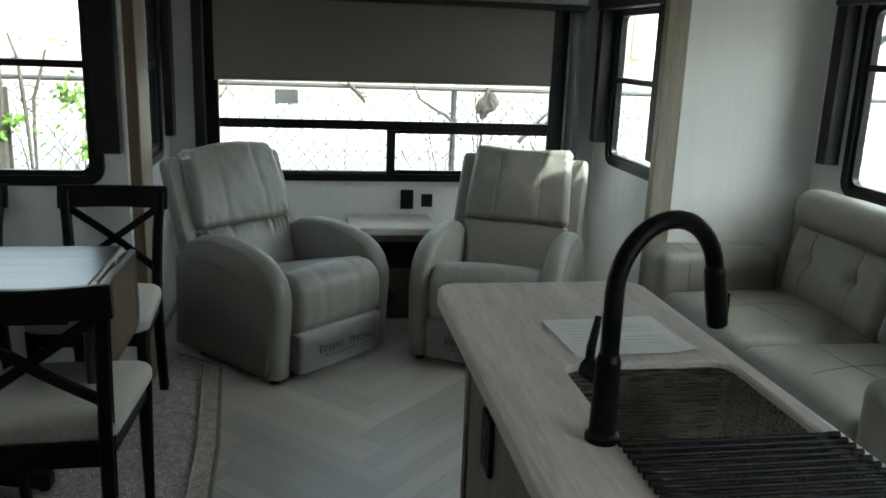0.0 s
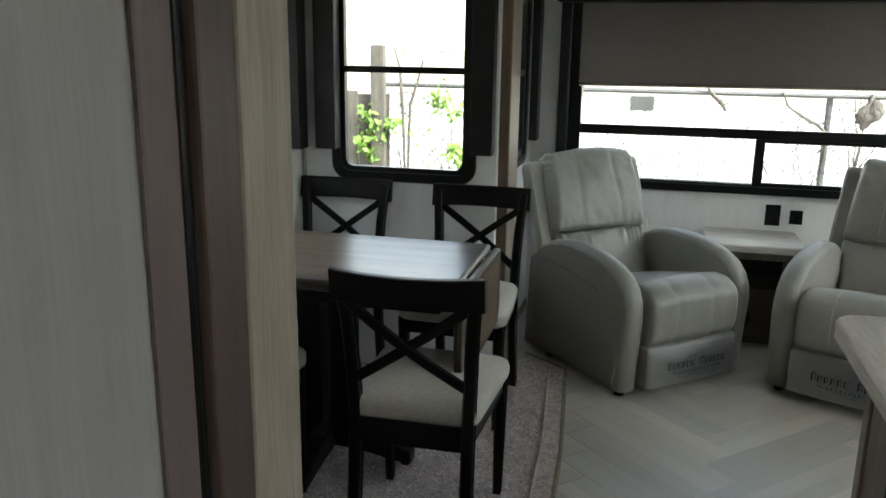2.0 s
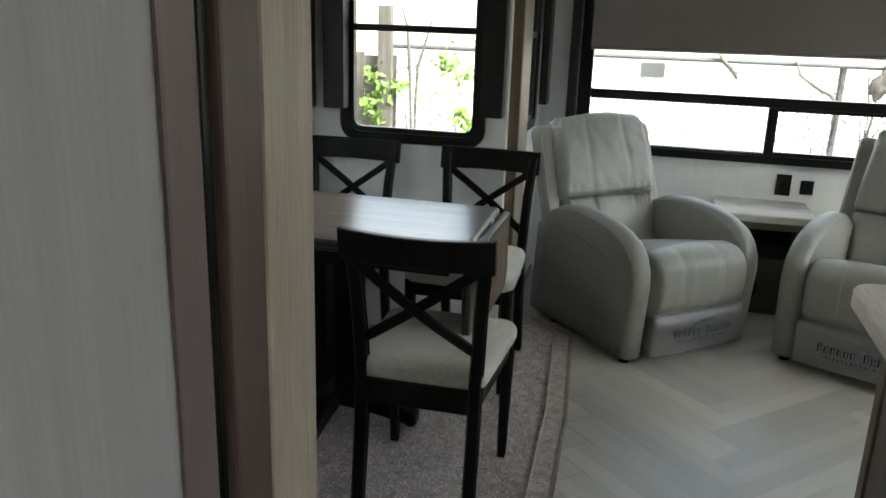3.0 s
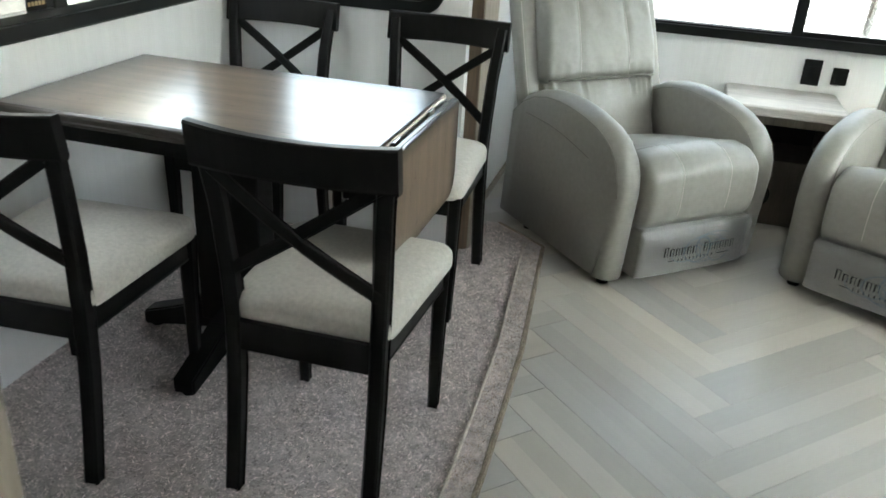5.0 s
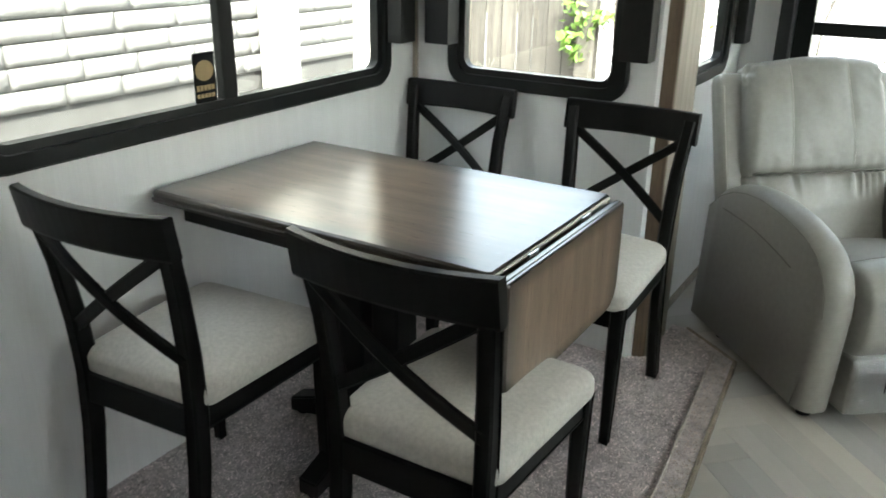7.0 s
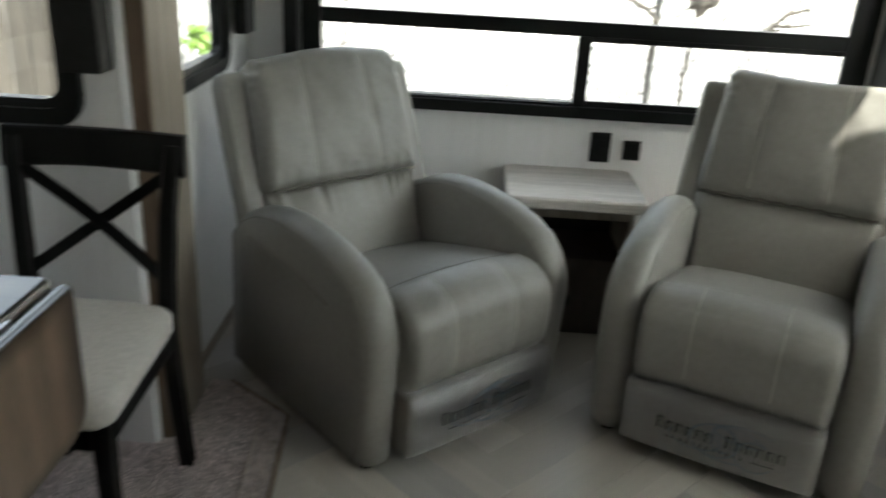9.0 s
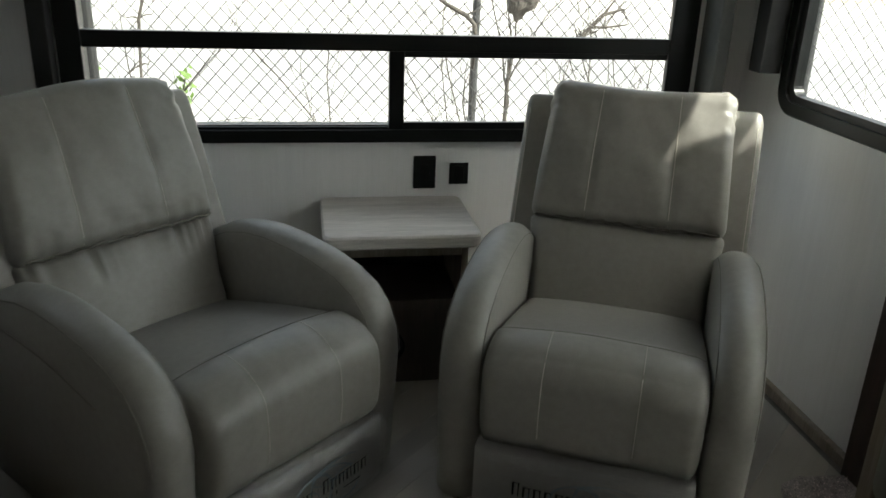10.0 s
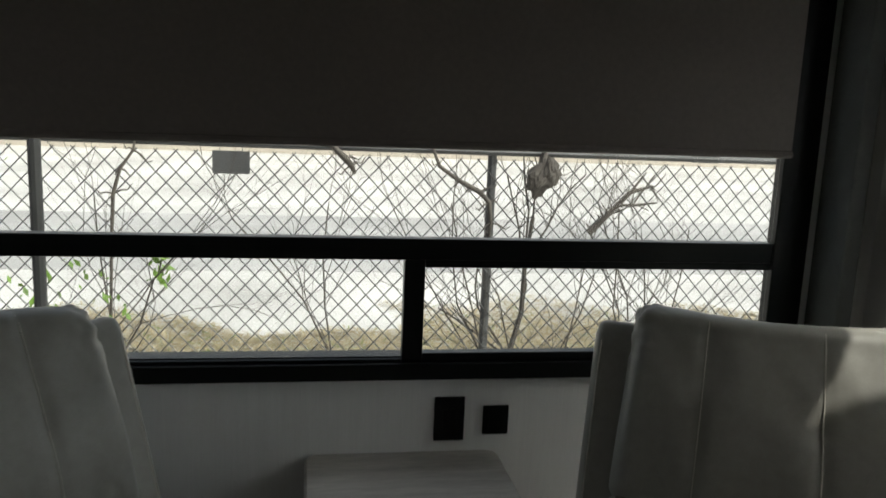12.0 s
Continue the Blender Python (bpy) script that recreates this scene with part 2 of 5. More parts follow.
def add_bar(bm, pts, w, d, bevel=0.0):
    """A bar of rectangular section (w across x-ish, d deep) along points; up is taken from the run."""
    pts = [Vector(p) for p in pts]
    ws = w if isinstance(w, (list, tuple)) else [w] * len(pts)
    ds = d if isinstance(d, (list, tuple)) else [d] * len(pts)
    rings = []
    for i, p in enumerate(pts):
        t = (pts[min(i + 1, len(pts) - 1)] - pts[max(i - 1, 0)]).normalized()
        back = Vector((0, 1, 0)) if abs(t.y) < 0.9 else Vector((0, 0, 1))
        side = t.cross(back).normalized()
        back = side.cross(t).normalized()
        a, b = side * ws[i] / 2, back * ds[i] / 2
        c = 0.25
        ring = []
        for sx, sy in ((-1, -1), (1, -1), (1, 1), (-1, 1)):
            ring.append(bm.verts.new(p + a * sx * (1 - c * (sx == sy)) + b * sy * (1 - c * (sx != sy))))
            ring.append(bm.verts.new(p + a * sx * (1 - c * (sx != sy)) + b * sy * (1 - c * (sx == sy))))
        rings.append(ring)
    k = len(rings[0])
    for a, b in zip(rings, rings[1:]):
        for i in range(k):
            bm.faces.new((a[i], a[(i + 1) % k], b[(i + 1) % k], b[i]))
    bm.faces.new(rings[0])
    bm.faces.new(rings[-1])
    return bm


def bar(pts, w, d):
    return add_bar(bmesh.new(), pts, w, d)


def rounded(lo, hi, r, n=16, shape=None):
    """A soft block: a subdivided box whose edges are rounded by r (x, y, z), then moved by shape(p)."""
    lo, hi = Vector(lo), Vector(hi)
    c, h = (lo + hi) / 2, (hi - lo) / 2
    r = Vector(r) if isinstance(r, (tuple, list)) else Vector((r, r, r))
    bm = bmesh.new()
    cache = {}

    def spread(k, size, rad):
        # more rows near the rounded edges
        t = 2 * k / n - 1
        return math.copysign(abs(t) ** 0.8, t)

    def vert(i, j, k):
        key = (i, j, k)
        if key not in cache:
            q = Vector([spread(v, h[a], r[a]) * h[a] for a, v in enumerate(key)])
            core = Vector([max(-(h[a] - r[a]), min(h[a] - r[a], q[a])) for a in range(3)])
            d = Vector([(q[a] - core[a]) / r[a] if r[a] > 1e-6 else 0 for a in range(3)])
            if d.length > 1e-6:
                m = max(abs(d.x), abs(d.y), abs(d.z))
                d = d.normalized() * m
            p = c + core + Vector([d[a] * r[a] for a in range(3)])
            cache[key] = bm.verts.new(shape(p) if shape else p)
        return cache[key]
    for a in range(3):
        b_, c_ = [x for x in range(3) if x != a]
        for side in (0, n):
            for i in range(n):
                for j in range(n):
                    q = []
                    for di, dj in ((0, 0), (1, 0), (1, 1), (0, 1)):
                        key = [0, 0, 0]
                        key[a], key[b_], key[c_] = side, i + di, j + dj
                        q.append(vert(*key))
                    bm.faces.new(q if side else q[::-1])
    return bm


def rrect(x0, y0, x1, y1, r, seg=6):
    """The corner points of a rounded rectangle, in turn."""
    out = []
    for cx, cy, a0 in ((x1 - r, y1 - r, 0), (x0 + r, y1 - r, 90), (x0 + r, y0 + r, 180), (x1 - r, y0 + r, 270)):
        for k in range(seg + 1):
            a = radians(a0 + 90 * k / seg)
            out.append((cx + r * math.cos(a), cy + r * math.sin(a)))
    return out


def loft(loops, close=False, cap=(True, True)):
    """Joins loops of equal counts of points; close joins the last to the first."""
    bm = bmesh.new()
    rings = [[bm.verts.new(p) for p in lp] for lp in loops]
    pairs = list(zip(rings, rings[1:])) + ([(rings[-1], rings[0])] if close else [])
    k = len(rings[0])
    for a, b in pairs:
        for i in range(k):
            bm.faces.new((a[i], a[(i + 1) % k], b[(i + 1) % k], b[i]))
    if not close:
        if cap[0]:
            bm.faces.new(rings[0])
        if cap[1]:
            bm.faces.new(rings[-1])
    return bm


def slab_wall(name, lo, hi, hole=None, axis="x", label=""):
    """A wall slab with one opening; hole is (a0, z0, a1, z1) along the wall's run."""
    if hole is None:
        bm = box(lo, hi)
    else:
        a0, z0, a1, z1 = hole
        i = 0 if axis == "x" else 1
        big = ((lo[i], lo[2]), (hi[i], lo[2]), (hi[i], hi[2]), (lo[i], hi[2]))
        small = ((a0, z0), (a1, z0), (a1, z1), (a0, z1))
        near, far = lo[1 - i], hi[1 - i]
        put = (lambda a, d, z: (a, d, z)) if i == 0 else (lambda a, d, z: (d, a, z))
        bm = loft([[put(a, d, z) for a, z in ring] for ring, d in ((big, near), (small, near), (small, far), (big, far))], close=True)
    ob = part(name, bm, M_WALL)
    return tagged(ob, label or "pale grey wallpapered trailer wall with a linen grain", "wall", kind="structure")

# ---- structure ----
REAR, RIGHT, LEFT, TOP = 4.64, 2.14, -0.19, 2.06
SL_X, SL_Y0, SL_Y1 = -1.03, 1.42, 3.53       # dinette slide-out
SR_X, SR_Y0, SR_Y1 = 2.82, 1.20, 3.58        # sofa slide-out
FRONT = -1.3
RW = (0.05, 0.735, 1.90, 1.66)               # rear window opening
WR = (3.745, 0.88, 4.375, 1.655)              # small window, right
WL = (3.80, 0.88, 4.36, 1.655)                # small window, left
WE = (-0.862, 0.885, -0.282, 1.665)           # window in the slide-out's end
WS = (1.985, 0.893, 3.345, 1.665)             # window in the slide-out's side
WF = (1.75, 0.90, 3.32, 1.675)                # window over the sofa

slab_wall("wall_rear", (LEFT - 0.04, REAR, -0.02), (RIGHT + 0.04, REAR + 0.045, TOP), RW, "x")
slab_wall("wall_right_rear", (RIGHT, 3.585, -0.02), (RIGHT + 0.04, REAR, TOP), WR, "y")
slab_wall("wall_left_rear", (LEFT - 0.04, 3.60, -0.02), (LEFT, REAR, TOP), WL, "y")
slab_wall("wall_slide_end", (SL_X - 0.04, SL_Y1, -0.02), (LEFT + 0.02, SL_Y1 + 0.045, TOP), WE, "x")
slab_wall("wall_slide_side", (SL_X - 0.04, SL_Y0, -0.02), (SL_X, SL_Y1, TOP), WS, "y")
slab_wall("wall_slide_front", (SL_X - 0.04, SL_Y0 - 0.045, -0.02), (LEFT, SL_Y0, TOP))
# the passage wall's shade is painted in with the darker wallpaper copy
passage = slab_wall("wall_left_passage", (-0.19, FRONT, -0.02), (0.075, 0.9895, TOP), label="wallpapered passage wall, its shade put into a darker colour")
passage.data.materials[0] = M_WALL_DARK
slab_wall("wall_left_joint", (-0.23, 0.995, -0.02), (-0.19, SL_Y0 - 0.045, TOP))
slab_wall("wall_sofa_end", (RIGHT - 0.03, SR_Y1, -0.02), (SR_X + 0.04, SR_Y1 + 0.004, TOP))
slab_wall("wall_sofa_side", (SR_X, SR_Y0, -0.02), (SR_X + 0.04, SR_Y1, TOP), WF, "y")
slab_wall("wall_sofa_front", (RIGHT, SR_Y0 - 0.045, -0.02), (SR_X + 0.04, SR_Y0, TOP))
# the opening is unseen, added to bring light onto counter and floor
slab_wall("wall_right_front", (RIGHT, FRONT, -0.02), (RIGHT + 0.04, SR_Y0 - 0.045, TOP), (-1.1, 1.0, 0.25, 1.75), "y")
slab_wall("wall_front", (-0.23, FRONT - 0.045, -0.02), (RIGHT + 0.04, FRONT, TOP), label="plain grey wall that closes the passage")
bm = bmesh.new()
for lo, hi in (((LEFT - 0.045, FRONT - 0.05), (RIGHT + 0.045, REAR + 0.05)), ((SL_X - 0.045, SL_Y0 - 0.05), (LEFT - 0.045, SL_Y1 + 0.05)), ((RIGHT + 0.045, SR_Y0 - 0.05), (SR_X + 0.045, SR_Y1 + 0.01))):
    add_box(bm, (*lo, TOP), (*hi, TOP + 0.05))
tagged(part("ceiling", bm, M_CEIL), "plain white trailer ceiling", "ceiling", kind="structure")
floor = part("floor", box((SL_X - 0.04, FRONT - 0.05, -0.06), (SR_X + 0.04, REAR + 0.04, -0.006)), M_SUB)
tagged(floor, "grey oak-look vinyl floor laid in a large herringbone", "floor", kind="structure")

# front walls darkened as well, so that they bounce less light
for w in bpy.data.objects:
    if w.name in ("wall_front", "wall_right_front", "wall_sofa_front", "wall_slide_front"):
        w.data.materials[0] = M_WALL_DARK

# fascia boards at the slide-out openings and the passage corner


def trim(name, lo, hi, material, label):
    return tagged(part(name, box(lo, hi, 0.004), material), label, "trim", kind="structure")


trim("trim_left", (-0.188, 3.58, 0.0), (-0.125, 3.80, TOP), M_TRIM, "tan wood-grain fascia board beside the dinette slide-out")
M_BROWN = mat("brown_edge_wood", (0.15, 0.105, 0.07), 0.5, scale=34, stretch=(7, 7, 0.35), vary=0.2, bump=0.05)
trim("trim_left_face", (-0.1695, 3.572, 0.0), (-0.127, 3.5795, TOP), M_BROWN, "narrow brown edge of the fascia board beside the dinette")
trim("trim_right", (2.040, 3.552, 0.0), (2.138, 3.60, TOP), M_TRIM, "tan wood-grain fascia board beside the sofa slide-out")
trim("trim_right_return", (2.095, 3.6015, 0.0), (2.138, 3.73, 0.84), M_TRIMB, "dark brown low return of the fascia board")
trim("trim_passage", (0.0755, 0.890, 0.0), (0.092, 0.9925, TOP), M_TRIM, "pale wood-grain fascia board at the passage corner")
trim("trim_passage_inner", (0.0755, 0.823, 0.0), (0.0905, 0.888, TOP), M_TRIMB, "brown wood-grain edge board on the passage wall")
# black strip put in for the shadow line between wall and edge board
trim("trim_passage_gap_shade", (0.0752, 0.808, 0.0), (0.0815, 0.8225, TOP), M_FRAME, "narrow black strip standing for the shaded gap beside the edge board")
M_MAUVE = mat("mauve_trim", (0.115, 0.088, 0.086), 0.5, scale=60, stretch=(4, 4, 0.2), vary=0.12, bump=0.05)
trim("trim_passage_outer", (0.0752, 0.757, 0.0), (0.0800, 0.8075, TOP), M_MAUVE, "mauve-brown edge strip of the passage wall")
trim("trim_slide_corner", (SL_X + 0.0005, 3.513, 0.016), (SL_X + 0.016, 3.5295, TOP), M_TRIM, "thin wood-grain corner bead in the slide-out")
trim("trim_left_front", (-0.188, SL_Y0 - 0.06, 0.0), (-0.16, SL_Y0 + 0.04, TOP), M_TRIM, "tan wood-grain fascia board beside the dinette slide-out")
trim("baseboard_right", (RIGHT - 0.024, 3.732, 0.0), (RIGHT - 0.0005, REAR - 0.001, 0.035), M_TRIM, "thin wood-grain base moulding on the wall")
trim("baseboard_left", (LEFT + 0.0005, 3.805, 0.0), (LEFT + 0.012, REAR - 0.001, 0.035), M_TRIM, "thin wood-grain base moulding on the wall")

# ---- windows ----


def framed_window(name, hole, wall, facing, bars=(), upright=None, label=""):
    """A radius-cornered black window. wall: the inner wall plane; facing: '+x', '-x' or '-y', the way into the room."""
    a0, z0, a1, z1 = hole
    sign = 1 if facing[0] == "+" else -1

    def at(a, z, d):
        return (wall + sign * d, a, z) if facing[1] == "x" else (a, wall + sign * d, z)
    win = thing(name, label, "window", kind="structure")
    o, i_ = rrect(a0 - 0.028, z0 - 0.028, a1 + 0.028, z1 + 0.028, 0.075), rrect(a0 + 0.032, z0 + 0.032, a1 - 0.032, z1 - 0.032, 0.035)
    m_ = rrect(a0 + 0.012, z0 + 0.012, a1 - 0.012, z1 - 0.012, 0.05)
    loops = [[at(a, z, 0.0005) for a, z in o], [at(a, z, 0.012) for a, z in o], [at(a, z, 0.018) for a, z in rrect(a0 - 0.022, z0 - 0.022, a1 + 0.022, z1 + 0.022, 0.07)],
             [at(a, z, 0.016) for a, z in m_], [at(a, z, 0.004) for a, z in m_], [at(a, z, 0.002) for a, z in i_], [at(a, z, -0.03) for a, z in i_], [at(a, z, -0.03) for a, z in rrect(a0 + 0.001, z0 + 0.001, a1 - 0.001, z1 - 0.001, 0.03)]]
    part("window_frame", loft(loops, close=True), M_FRAME, win)
    for z in bars:
        lo, hi = at(a0 + 0.03, z - 0.014, -0.024), at(a1 - 0.03, z + 0.014, 0.004)
        part("meeting_rail", box([min(p) for p in zip(lo, hi)], [max(p) for p in zip(lo, hi)], 0.003), M_FRAME, win)
    if upright is not None:
        lo, hi = at(upright - 0.024, z0 + 0.03, -0.024), at(upright + 0.024, z1 - 0.03, 0.004)
        part("mullion", box([min(p) for p in zip(lo, hi)], [max(p) for p in zip(lo, hi)], 0.003), M_FRAME, win)
    cuts = [z0 + 0.03] + list(bars) + [z1 - 0.03]
    cols = [a0 + 0.03, a1 - 0.03] if upright is None else [a0 + 0.03, upright, a1 - 0.03]
    for za, zb in zip(cuts, cuts[1:]):
        for xa, xb in zip(cols, cols[1:]):
            lo, hi = at(xa, za, -0.012), at(xb, zb, -0.008)
            g = part("pane", box([min(p) for p in zip(lo, hi)], [max(p) for p in zip(lo, hi)]), M_GLASS, win)
            g.visible_shadow = False
    return win


framed_window("window_1", WR, RIGHT, "-x", (1.30,), label="small black-framed window with rounded corners in the side wall")
framed_window("window_2", WL, LEFT, "+x", (1.30,), label="small black-framed window with rounded corners in the side wall")
framed_window("window_3", WE, SL_Y1, "-y", (1.325,), label="black-framed sash window at the end of the dinette")
framed_window("window_4", WS, SL_X, "+x", (), 2.665, label="wide black-framed sliding window beside the dinette")
framed_window("window_5", WF, SR_X, "-x", (1.415,), label="black-framed window above the sofa")


def window_legs(label, places, facing, wall, depth, z0, z1, top=True):
    """Black upright boards either side of a window, with a board across the top."""
    sign = 1 if facing[0] == "+" else -1

    def put(a, b, za, zb, d0, d1):
        p, q = (wall + sign * d0, a, za), (wall + sign * d1, b, zb)
        if facing[1] == "y":
            p, q = (a, wall + sign * d0, za), (b, wall + sign * d1, zb)
        return box([min(v) for v in zip(p, q)], [max(v) for v in zip(p, q)], 0.003)
    t = thing("window_valance", label, "window valance", "window valances")
    for a, b in places:
        part("side_board", put(a, b, z0, z1, 0.0185, depth), M_VALANCE, t)
    if top:
        part("top_board", put(places[0][0], places[-1][1], z1, z1 + 0.10, 0.0185, depth + 0.01), M_VALANCE, t)
    return t


LEGS = "black boards framing the window, hung from a top board"
window_legs(LEGS, ((3.63, 3.70), (4.40, 4.47)), "-x", RIGHT, 0.085, 0.965, 1.655)
window_legs(LEGS, ((3.70, 3.77), (4.42, 4.52)), "+x", LEFT, 0.06, 0.955, 1.655)
window_legs(LEGS, ((-0.935, -0.845), (-0.265, -0.175)), "-y", SL_Y1, 0.085, 0.995, 1.665)
window_legs(LEGS, ((1.88, 1.975), (3.345, 3.43)), "+x", SL_X, 0.07, 1.0, 1.665)
window_legs(LEGS, ((1.62, 1.70), (3.37, 3.44)), "-x", SR_X, 0.085, 1.0, 1.665)

# rear picture window
rear_win = thing("window_6", "wide black-framed rear window with a sliding lower sash", "window", kind="structure")
Y = REAR
bm = bmesh.new()
x0, z0, x1, z1 = RW
for lo, hi in (((x0 - 0.045, Y - 0.022, z0 - 0.032), (x1 + 0.045, Y - 0.0005, z0 + 0.008)), ((x0 - 0.045, Y - 0.022, z1), (x1 + 0.045, Y - 0.0005, z1 + 0.04)),
               ((x0 - 0.045, Y - 0.021, z0 + 0.0085), (x0 + 0.022, Y - 0.0005, z1 - 0.0005)), ((x1 - 0.042, Y - 0.021, z0 + 0.0085), (x1 + 0.045, Y - 0.0005, z1 - 0.0005))):
    add_box(bm, lo, hi, 0.003)
part("window_frame", bm, M_FRAME, rear_win)
part("transom_bar", box((x0 + 0.0225, Y - 0.016, 0.985), (x1 - 0.0425, Y + 0.02, 1.034), 0.003), M_FRAME, rear_win)
part("sash_bar", box((1.005, Y - 0.010, 0.967), (x1 - 0.0425, Y + 0.014, 0.9845), 0.002), M_FRAME, rear_win)
part("sash_bar", box((1.005, Y - 0.010, z0 + 0.0085), (x1 - 0.0425, Y + 0.014, 0.765), 0.002), M_FRAME, rear_win)
part("mullion", box((0.957, Y - 0.014, z0 + 0.0085), (1.0045, Y + 0.016, 0.9845), 0.003), M_FRAME, rear_win)
part("sill_bar", box((x0 + 0.0225, Y - 0.012, z0 + 0.0085), (0.9565, Y + 0.014, 0.752), 0.002), M_FRAME, rear_win)
part("outer_frame", loft([[(a, Y + d, z) for a, z in rrect(x0 + q, z0 + q, x1 - q, z1 - q, 0.004, 1)] for q, d in ((0.001, 0.0), (0.001, 0.05), (0.02, 0.05), (0.02, 0.0))], close=True), M_FRAME, rear_win)
for a, b, c, d in ((x0 + 0.022, 1.03, x1 - 0.042, z1), (x0 + 0.022, 0.75, 0.958, 0.986), (1.004, 0.76, x1 - 0.042, 0.968)):
    g = part("pane", box((a, Y + 0.004, b), (c, Y + 0.008, d)), M_GLASS, rear_win)
    g.visible_shadow = False

shade = thing("roller_shade", "taupe roller shade drawn half down over the rear window", "roller shade")
bm = bmesh.new()
add_box(bm, (0.058, 4.580, 1.247), (1.848, 4.5825, 1.70))
for v in bm.verts:
    if v.co.z < 1.3 and v.co.x > 1:
        v.co.z += 0.012
part("cloth", bm, M_SHADE, shade)
part("hem_bar", tube([(0.058, 4.581, 1.241), (1.848, 4.581, 1.253)], 0.009, 8), M_SHADE, shade)
part("roller", tube([(0.07, 4.585, 1.715), (1.868, 4.585, 1.715)], 0.022, 12), M_SHADE, shade)

val = thing("rear_valance", "woven grey valance on a black rail over the rear window", "window valance")
part("fabric_panel", box((-0.045, 4.44, 1.672), (1.985, 4.462, 1.93), 0.006), M_WEAVE, val)
part("rail", box((-0.055, 4.432, 1.645), (1.995, 4.62, 1.6715), 0.004), M_VALANCE, val)
part("side_board", box((-0.045, 4.555, 0.79), (0.004, 4.618, 1.6445), 0.004), M_VALANCE, val)
# right board drawn grey to stand for the daylight falling on it
part("side_board", box((1.958, 4.50, 0.79), (2.0, 4.618, 1.6445), 0.006), M_BOARD_LIT, val, "side board, greyer for the light painted on it")

for nm, lo, hi in (("wall_outlet", (1.040, Y - 0.008, 0.546), (1.113, Y - 0.0005, 0.655)), ("wall_plate", (1.158, Y - 0.008, 0.559), (1.221, Y - 0.0005, 0.631))):
    ob = thing(nm, "flat black plastic cover plate on the rear wall", "outlet")
    part("cover", box(lo, hi, 0.003), M_PLASTIC, ob)
    cx, cz = (lo[0] + hi[0]) / 2, (lo[2] + hi[2]) / 2
    part("socket", box((cx - 0.016, lo[1] - 0.002, cz - 0.026), (cx + 0.016, lo[1] + 0.0005, cz + 0.026), 0.001), M_MATTE, ob)

# translucent cloth, so that the added canopy passes soft light indoors
def sunshade_cloth():
    m = mat("sunshade_cloth", (0.75, 0.75, 0.73), 0.8, scale=60, vary=0.04)
    n, l = m.node_tree.nodes, m.node_tree.links
    tl, mx = n.new("ShaderNodeBsdfTranslucent"), n.new("ShaderNodeMixShader")
    tl.inputs["Color"].default_value = (0.90, 0.89, 0.86, 1)
    mx.inputs[0].default_value = 0.8
    l.new(n["Principled BSDF"].outputs[0], mx.inputs[1])
    l.new(tl.outputs[0], mx.inputs[2])
    l.new(mx.outputs[0], n["Material Output"].inputs[0])
    return m


M_SUNSHADE = sunshade_cloth()
# unseen canopy, added to stop direct sun at the sofa window
aw = thing("added_sunshade", "unseen white canopy added to keep direct sun off the sofa", "awning")
part("sunshade_sheet", box((SR_X - 0.6, 0.9, 2.14), (SR_X + 0.86, 3.38, 2.15), 0.002), M_SUNSHADE, aw)
part("front_bar", tube([(SR_X + 0.86, 0.9, 2.13), (SR_X + 0.86, 3.38, 2.13)], 0.025, 8), M_GALV, aw)
for y in (0.93, 3.35):
    part("arm", tube([(SR_X + 0.045, y, 1.5), (SR_X + 0.85, y, 2.12)], 0.015, 8), M_GALV, aw)

# ---- outdoors ----
GZ = -0.78
ground = part("ground", box((-150, -90, GZ - 0.4), (150, 220, GZ)), M_GROUND)
tagged(ground, "pale worn concrete yard", "ground", kind="structure")

road = part("road", box((-150, 12.8, GZ + 0.001), (150, 17.6, GZ + 0.006)), mat("worn_asphalt", (0.27, 0.266, 0.262), 0.9, scale=6, vary=0.16, bump=0.3, fine=60))
tagged(road, "pale grey worn asphalt lane behind the fence", "road", kind="structure")

dirt = part("dirt_bank", box((6.6, -25, GZ + 0.001), (70, 9.0, GZ + 0.007)), mat("bare_dirt", (0.19, 0.165, 0.13), 0.95, scale=5, vary=0.25, bump=0.5, fine=40))
tagged(dirt, "bare tan dirt beside the yard", "ground", kind="structure")

FY = 7.45
fence = thing("chain_link_fence", "galvanised chain-link fence with round posts", "fence")
part("top_rail", tube([(-2.0, FY, 1.07), (12.0, FY, 1.07)], 0.021, 8), M_GALV, fence)
for x in (-2.0, 1.82, 4.25, 6.65, 9.05, 11.45):
    part("post", tube([(x, FY + 0.03, GZ), (x, FY + 0.03, 1.095)], 0.027, 10), M_GALV, fence)


def links(bm, a, b, pitch, place):
    """Crossing wires between a and b along the run, from the ground to the rail."""
    z0, z1 = GZ + 0.03, 1.03
    h = z1 - z0
    for s in (-1, 1):
        k = a - h
        while k < b + h:
            p0, p1 = (k, z0), (k + s * h * 0.92, z1)
            if s < 0:
                p0, p1 = (k, z0), (k - h * 0.92, z1)
            lo, hi = (p0, p1) if p0[0] < p1[0] else (p1, p0)
            (xa, za), (xb, zb) = lo, hi
            if xb > a and xa < b:
                if xa < a:
                    za, xa = za + (zb - za) * (a - xa) / (xb - xa), a
                if xb > b:
                    zb, xb = za + (zb - za) * (b - xa) / (xb - xa), b
                add_tube(bm, [place(xa, za, s * 0.003), place(xb, zb, s * 0.003)], 0.0035, 4, caps=False)
            k += pitch
    return bm


mesh = part("wire_mesh", links(bmesh.new(), -2.0, 12.0, 0.105, lambda x, z, o: (x, FY + o, z)), M_GALV, fence)
tagged(mesh, "crossing galvanised wires", kind="stuff")

